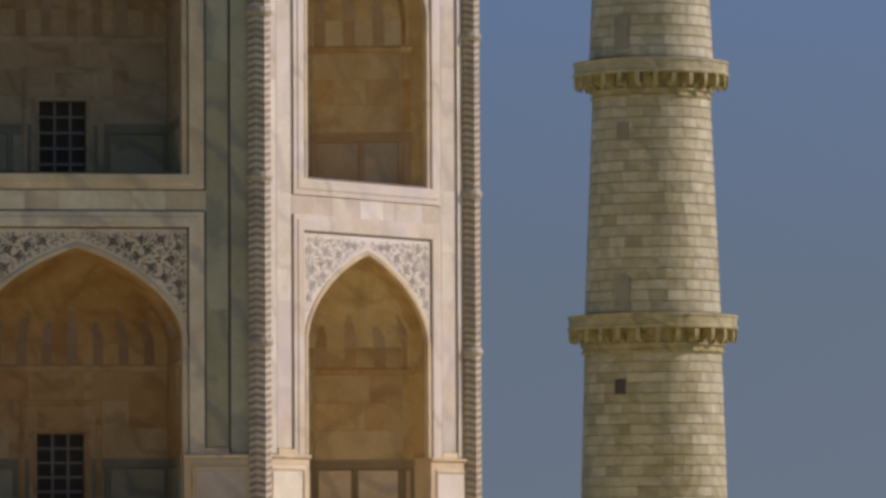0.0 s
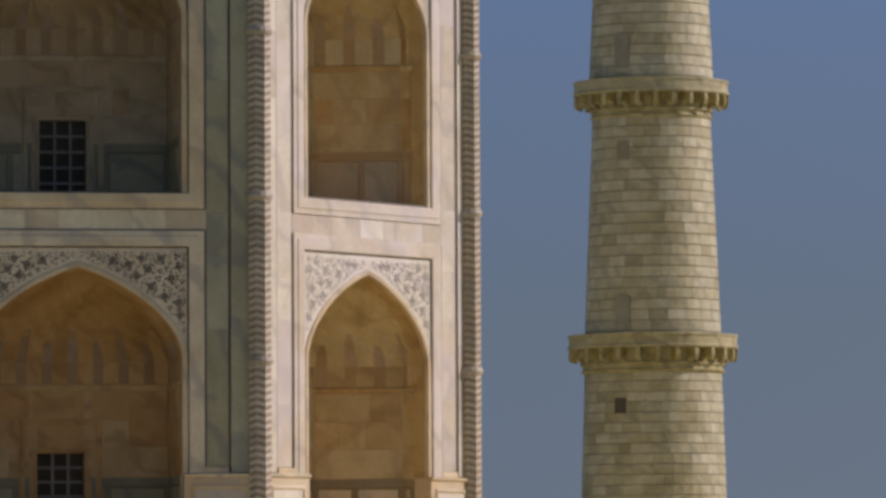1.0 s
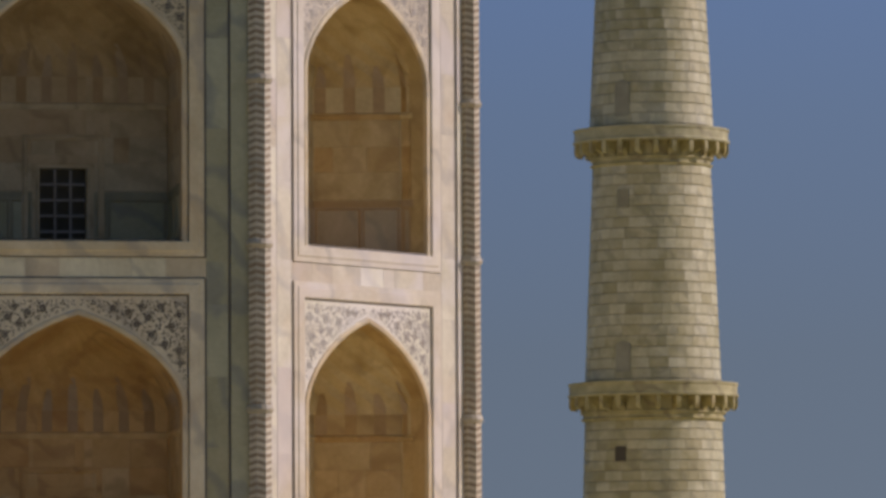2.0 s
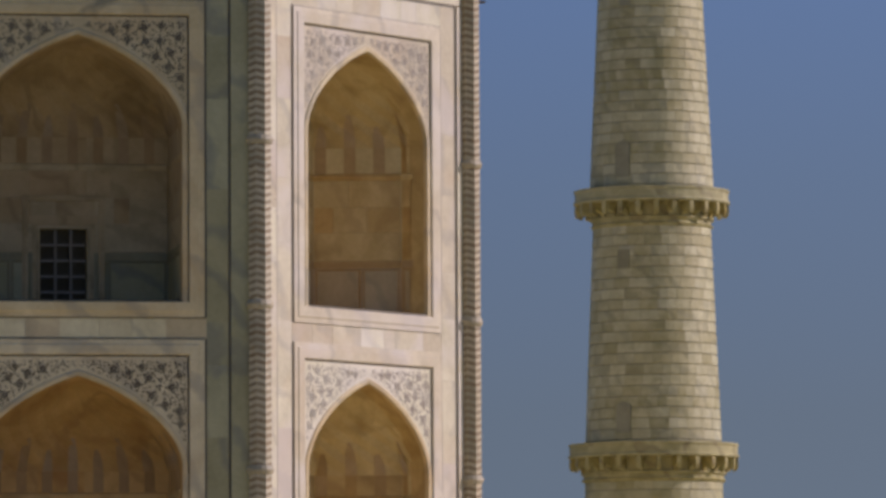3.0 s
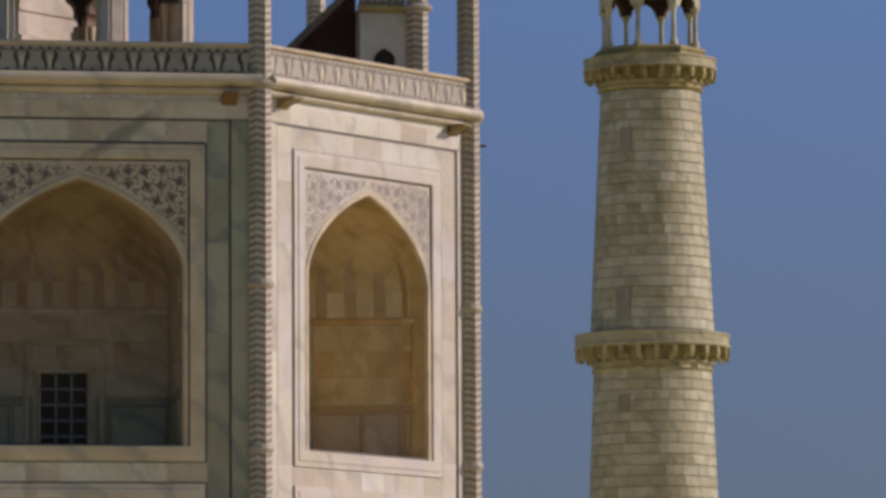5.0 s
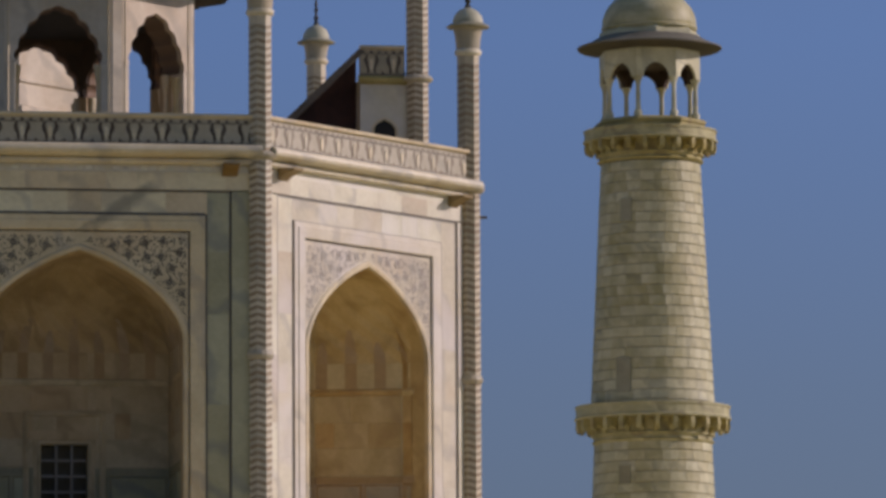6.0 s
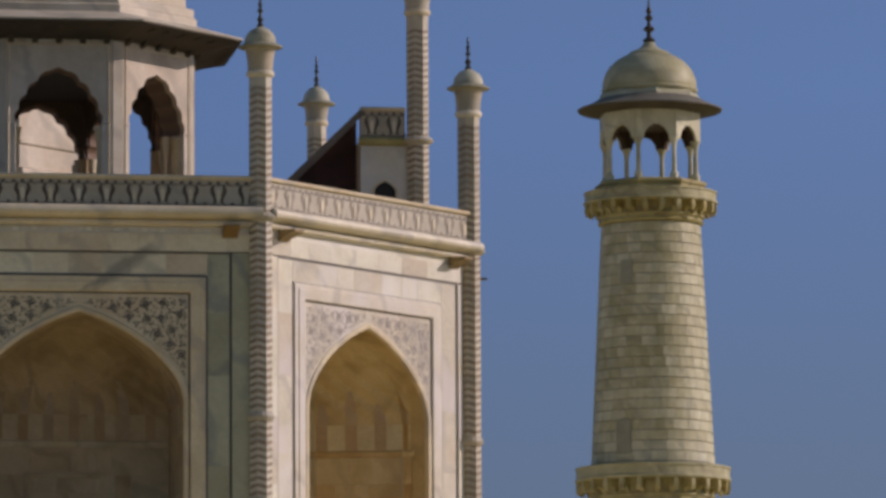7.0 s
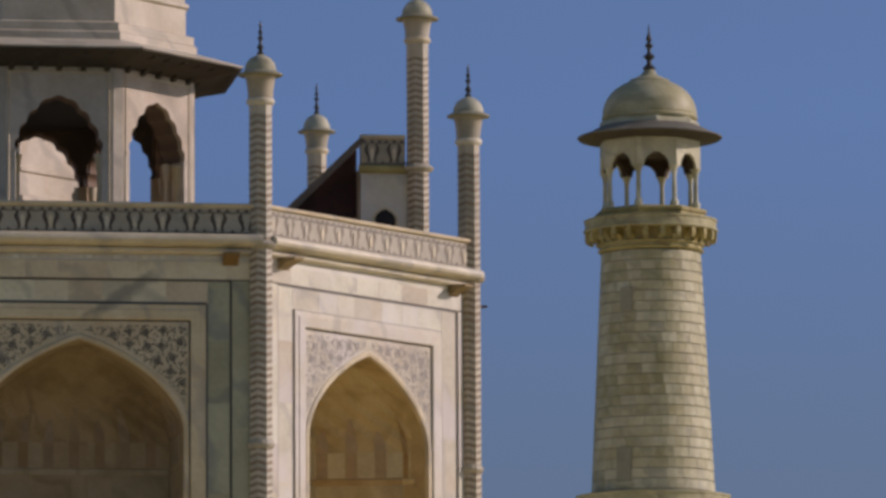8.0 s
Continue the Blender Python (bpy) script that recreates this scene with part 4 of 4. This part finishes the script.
def gallery(z0, neck_r, out_r, n=26, k=1.0):
    """A ring balcony: mouldings, a row of hanging brackets and a low solid parapet; z0 is near the foot of the brackets, k squeezes the height."""
    def turned(name, pts, label=""):
        bm = bmesh.new()
        lathe(bm, [(r, z0 + z * k) for r, z in pts], 48)
        return part(name, bm, OCHRE, tower, label)

    turned("neck_moulding", [(neck_r - 0.05, -0.55), (neck_r + 0.05, -0.52), (neck_r + 0.11, -0.45), (neck_r + 0.03, -0.38), (neck_r + 0.03, -0.28), (neck_r + 0.14, -0.22), (neck_r + 0.14, -0.16), (neck_r + 0.02, -0.12), (neck_r + 0.02, 0.4), (neck_r - 0.1, 0.41)])
    balcony = turned("balcony", [(neck_r - 0.1, 0.4), (out_r, 0.4), (out_r + 0.04, 0.43), (out_r + 0.04, 0.5), (out_r - 0.02, 0.54), (out_r - 0.02, 0.84), (out_r + 0.02, 0.87), (out_r + 0.02, 0.95), (out_r - 0.18, 0.97), (out_r - 0.2, 0.56), (neck_r - 0.1, 0.54)], "solid ochre-tinged balcony")
    prof = [(neck_r, 0.4), (out_r - 0.02, 0.4), (out_r, 0.12), (out_r - 0.05, -0.06), (out_r - 0.15, -0.08), (out_r - 0.24, 0.1), (neck_r + 0.16, -0.02), (neck_r + 0.1, -0.2), (neck_r, -0.22)]
    bm = bmesh.new()
    a = [bm.verts.new((x, -0.085, z0 + z * k)) for x, z in prof]
    b = [bm.verts.new((x, 0.085, z0 + z * k)) for x, z in prof]
    for i in range(len(prof)):
        bm.faces.new((a[i], a[(i + 1) % len(prof)], b[(i + 1) % len(prof)], b[i]))
    bm.faces.new(a)
    bm.faces.new(b)
    first = part("bracket", bm, OCHRE, balcony, "ochre-stained stone bracket")
    for i in range(n):
        ob = first if i == 0 else place("bracket", first.data, balcony, "ochre-stained stone bracket")
        ob.matrix_basis = Matrix.Rotation(2 * math.pi * i / n, 4, "Z")


gallery(7.68, 2.70, 3.29)
gallery(17.55, 2.29, 3.02)
gallery(28.50, 1.98, 2.60, 24, 0.86)
STAGES = [(0.0, 7.2, 2.89, 2.67), (8.3, 17.1, 2.67, 2.30), (18.2, 28.0, 2.435, 1.955)]
bm = bmesh.new()
for z0, z1, r0, r1 in STAGES:
    lathe(bm, [(r0 - 0.035, z0), (r1 - 0.035, z1)], 48)
part("core", bm, JOINT, tower, "dark mortar core")

# doors and small openings, on the garden side: flat plates, their dark put into the colour
for z0, z1, w, turn, mat in ((5.55, 6.15, 0.46, -28, DIM), (9.0, 10.2, 0.62, -26, SHUT), (15.35, 16.1, 0.5, -28, SHUT), (18.9, 20.3, 0.62, -28, SHUT), (25.6, 26.5, 0.5, -28, SHUT)):
    for s0, s1, r0, r1 in STAGES:
        if s0 <= z0 < s1:
            r = r0 + (r1 - r0) * (z0 - s0) / (s1 - s0)
            bm = bmesh.new()
            cur = arch_curve(w / 2, z1 - w * (0.3 if w > 0.55 else 0.06), z1, 5)
            plate(bm, [(w / 2, z0)] + cur + [(-w / 2, z0)], -r - 0.012, -r + 0.3)
            part("doorway" if w > 0.55 else "opening", bm, mat, tower, "opening as a flat dark-coloured plate", Matrix.Rotation(FACE + math.pi / 2 + radians(turn), 4, "Z"))

# lantern on top
LAN = 1.88
o8 = 1 / math.cos(math.pi / 8)
bm = bmesh.new()
lathe(bm, [(2.02 * o8, 28.95), (2.02 * o8, 29.5), (2.08 * o8, 29.55), (2.08 * o8, 29.64), (1.96 * o8, 29.72), (1.3, 29.72)], 8, math.pi / 8)
part("lantern_base", bm, OCHRE, tower)
ls = 2 * LAN * math.tan(math.pi / 8)
for i in range(8):
    f = Matrix.Rotation(math.pi / 4 * i + FACE + math.pi / 2 + radians(8), 4, "Z") @ Matrix.Translation((0, -LAN, 0))
    bm = bmesh.new()
    arch_panel(bm, [(0.5 * math.cos(q), 31.28 + (0.5 + 0.06 * abs(math.sin(q)) ** 6) * math.sin(q)) for q in [math.pi * j / 14 for j in range(15)]], ls / 2, 32.75, 0.0, 0.1)
    part("lantern_arch", bm, TOWER, tower, "", f)
    # added lining, coloured dark for the shade inside the lantern
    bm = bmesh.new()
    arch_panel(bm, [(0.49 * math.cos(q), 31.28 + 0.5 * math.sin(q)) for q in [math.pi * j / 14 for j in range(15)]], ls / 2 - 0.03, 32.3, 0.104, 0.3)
    part("arch_lining", bm, INNER_SHADE, tower, "arch lining with the lantern's shade in its colour", f)
    g = Matrix.Rotation(math.pi / 4 * i + FACE + math.pi / 2 + radians(8) + math.pi / 8, 4, "Z") @ Matrix.Translation((0, -LAN * o8 + 0.2, 0))
    bm = bmesh.new()
    lathe(bm, [(0.17, 29.72), (0.17, 29.9), (0.10, 30.02), (0.085, 30.9), (0.12, 31.1), (0.22, 31.3)], 8)
    part("lantern_column", bm, TOWER, tower, "", g)
# added to block light from above, with shade in its dark colour
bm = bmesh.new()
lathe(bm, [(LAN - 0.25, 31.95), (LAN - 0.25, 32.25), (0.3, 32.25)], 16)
part("ceiling_slab", bm, INNER_SHADE, tower)
# underside painted dark for shade, apart from the greyer top
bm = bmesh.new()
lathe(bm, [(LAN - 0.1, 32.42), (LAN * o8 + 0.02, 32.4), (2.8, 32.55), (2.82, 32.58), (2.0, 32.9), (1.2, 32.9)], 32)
part("eave", bm, EAVE, tower, "wide stone eave with underside shade in its colour")
bm = bmesh.new()
lathe(bm, [(2.79, 32.6), (2.84, 32.58), (2.85, 32.63), (2.4, 32.8), (2.0, 33.03), (1.9, 33.03)], 32)
part("eave_top", bm, LEAD, tower, "grey weathered upper side of the eave")
bm = bmesh.new()
lathe(bm, [(1.83 * o8, 32.9), (1.83 * o8, 33.18), (1.75 * o8, 33.24), (1.72 * o8, 33.3), (1.5, 33.31)], 8, FACE + radians(8))
part("drum", bm, TOWER, tower, "low eight-sided drum")
bm = bmesh.new()
lathe(bm, [(1.84, 33.3), (1.89, 33.36), (1.89, 33.42), (1.83, 33.46), (1.85, 33.54)] + [(1.85 * math.cos(a) ** 0.94, 33.54 + 1.42 * math.sin(a)) for a in [math.pi / 2 * j / 16 for j in range(1, 16)]] + [(0.1, 34.97)], 64)
part("dome", bm, TOWER, tower, "round weathered marble dome")
bm = bmesh.new()
lathe(bm, [(0.6, 34.74), (0.78, 34.8), (0.82, 34.86), (0.76, 34.92), (0.5, 35.02), (0.32, 35.14), (0.2, 35.32)], 32)
part("lotus_cap", bm, TOWER, tower, "flat ribbed lotus cap")
bm = bmesh.new()
lathe(bm, [(0.16, 35.25), (0.26, 35.4), (0.1, 35.55), (0.09, 35.7), (0.24, 35.86), (0.08, 36.0), (0.07, 36.15), (0.17, 36.3), (0.06, 36.42), (0.12, 36.56), (0.05, 36.76), (0.01, 37.15)], 14)
part("finial", bm, BRONZE, tower, "dark bronze finial")

# ---- the minaret's blocks, course by course ----
rest = bmesh.new()
loose = 0
rnd = random.Random(5)
for s0, s1, r0, r1 in STAGES:
    n_c = round((s1 - s0) / 0.41)
    for c in range(n_c):
        z0, z1 = s0 + (s1 - s0) * c / n_c, s0 + (s1 - s0) * (c + 1) / n_c
        ra, rb = r0 + (r1 - r0) * c / n_c, r0 + (r1 - r0) * (c + 1) / n_c
        n_b = 22
        wide = 2 * math.pi / n_b

        def block(bm, a0):
            """One curved block with worn edges."""
            gz, ga = 0.012, 0.003 / ra
            cols = []
            for a, ins in ((a0 + ga, 1), (a0 + ga + 0.006, 0), (a0 + wide * 0.5, 0), (a0 + wide - ga - 0.006, 0), (a0 + wide - ga, 1)):
                col = []
                for z, rr, cut in ((z0 + gz, ra, 1), (z0 + gz + 0.015, ra, 0), (z1 - gz - 0.015, rb, 0), (z1 - gz, rb, 1)):
                    r = rr - (0.02 if cut else 0.008 if ins else 0.0)
                    col.append(bm.verts.new((r * math.cos(a), r * math.sin(a), z)))
                cols.append(col)
            for p, q in zip(cols, cols[1:]):
                for j in range(3):
                    bm.faces.new((p[j], q[j], q[j + 1], p[j + 1]))

        shared = None
        for b in range(n_b):
            a0 = wide * (b + (0.5 if c % 2 else 0.0) + 0.35 * math.sin(c * 2.3))
            off = (a0 + wide / 2 - FACE + math.pi) % (2 * math.pi) - math.pi
            if abs(off) < 1.3 and s0 > 1 and loose < 300:
                if shared is None:
                    bm = bmesh.new()
                    block(bm, 0.0)
                    first = part("stone_block", bm, TOWER, tower)
                    shared = first.data
                    first.matrix_basis = Matrix.Rotation(a0, 4, "Z")
                else:
                    place("stone_block", shared, tower, "", Matrix.Rotation(a0, 4, "Z"))
                loose += 1
            else:
                block(rest, a0)
tagged(part("masonry", rest, TOWER, tower), kind="stuff")
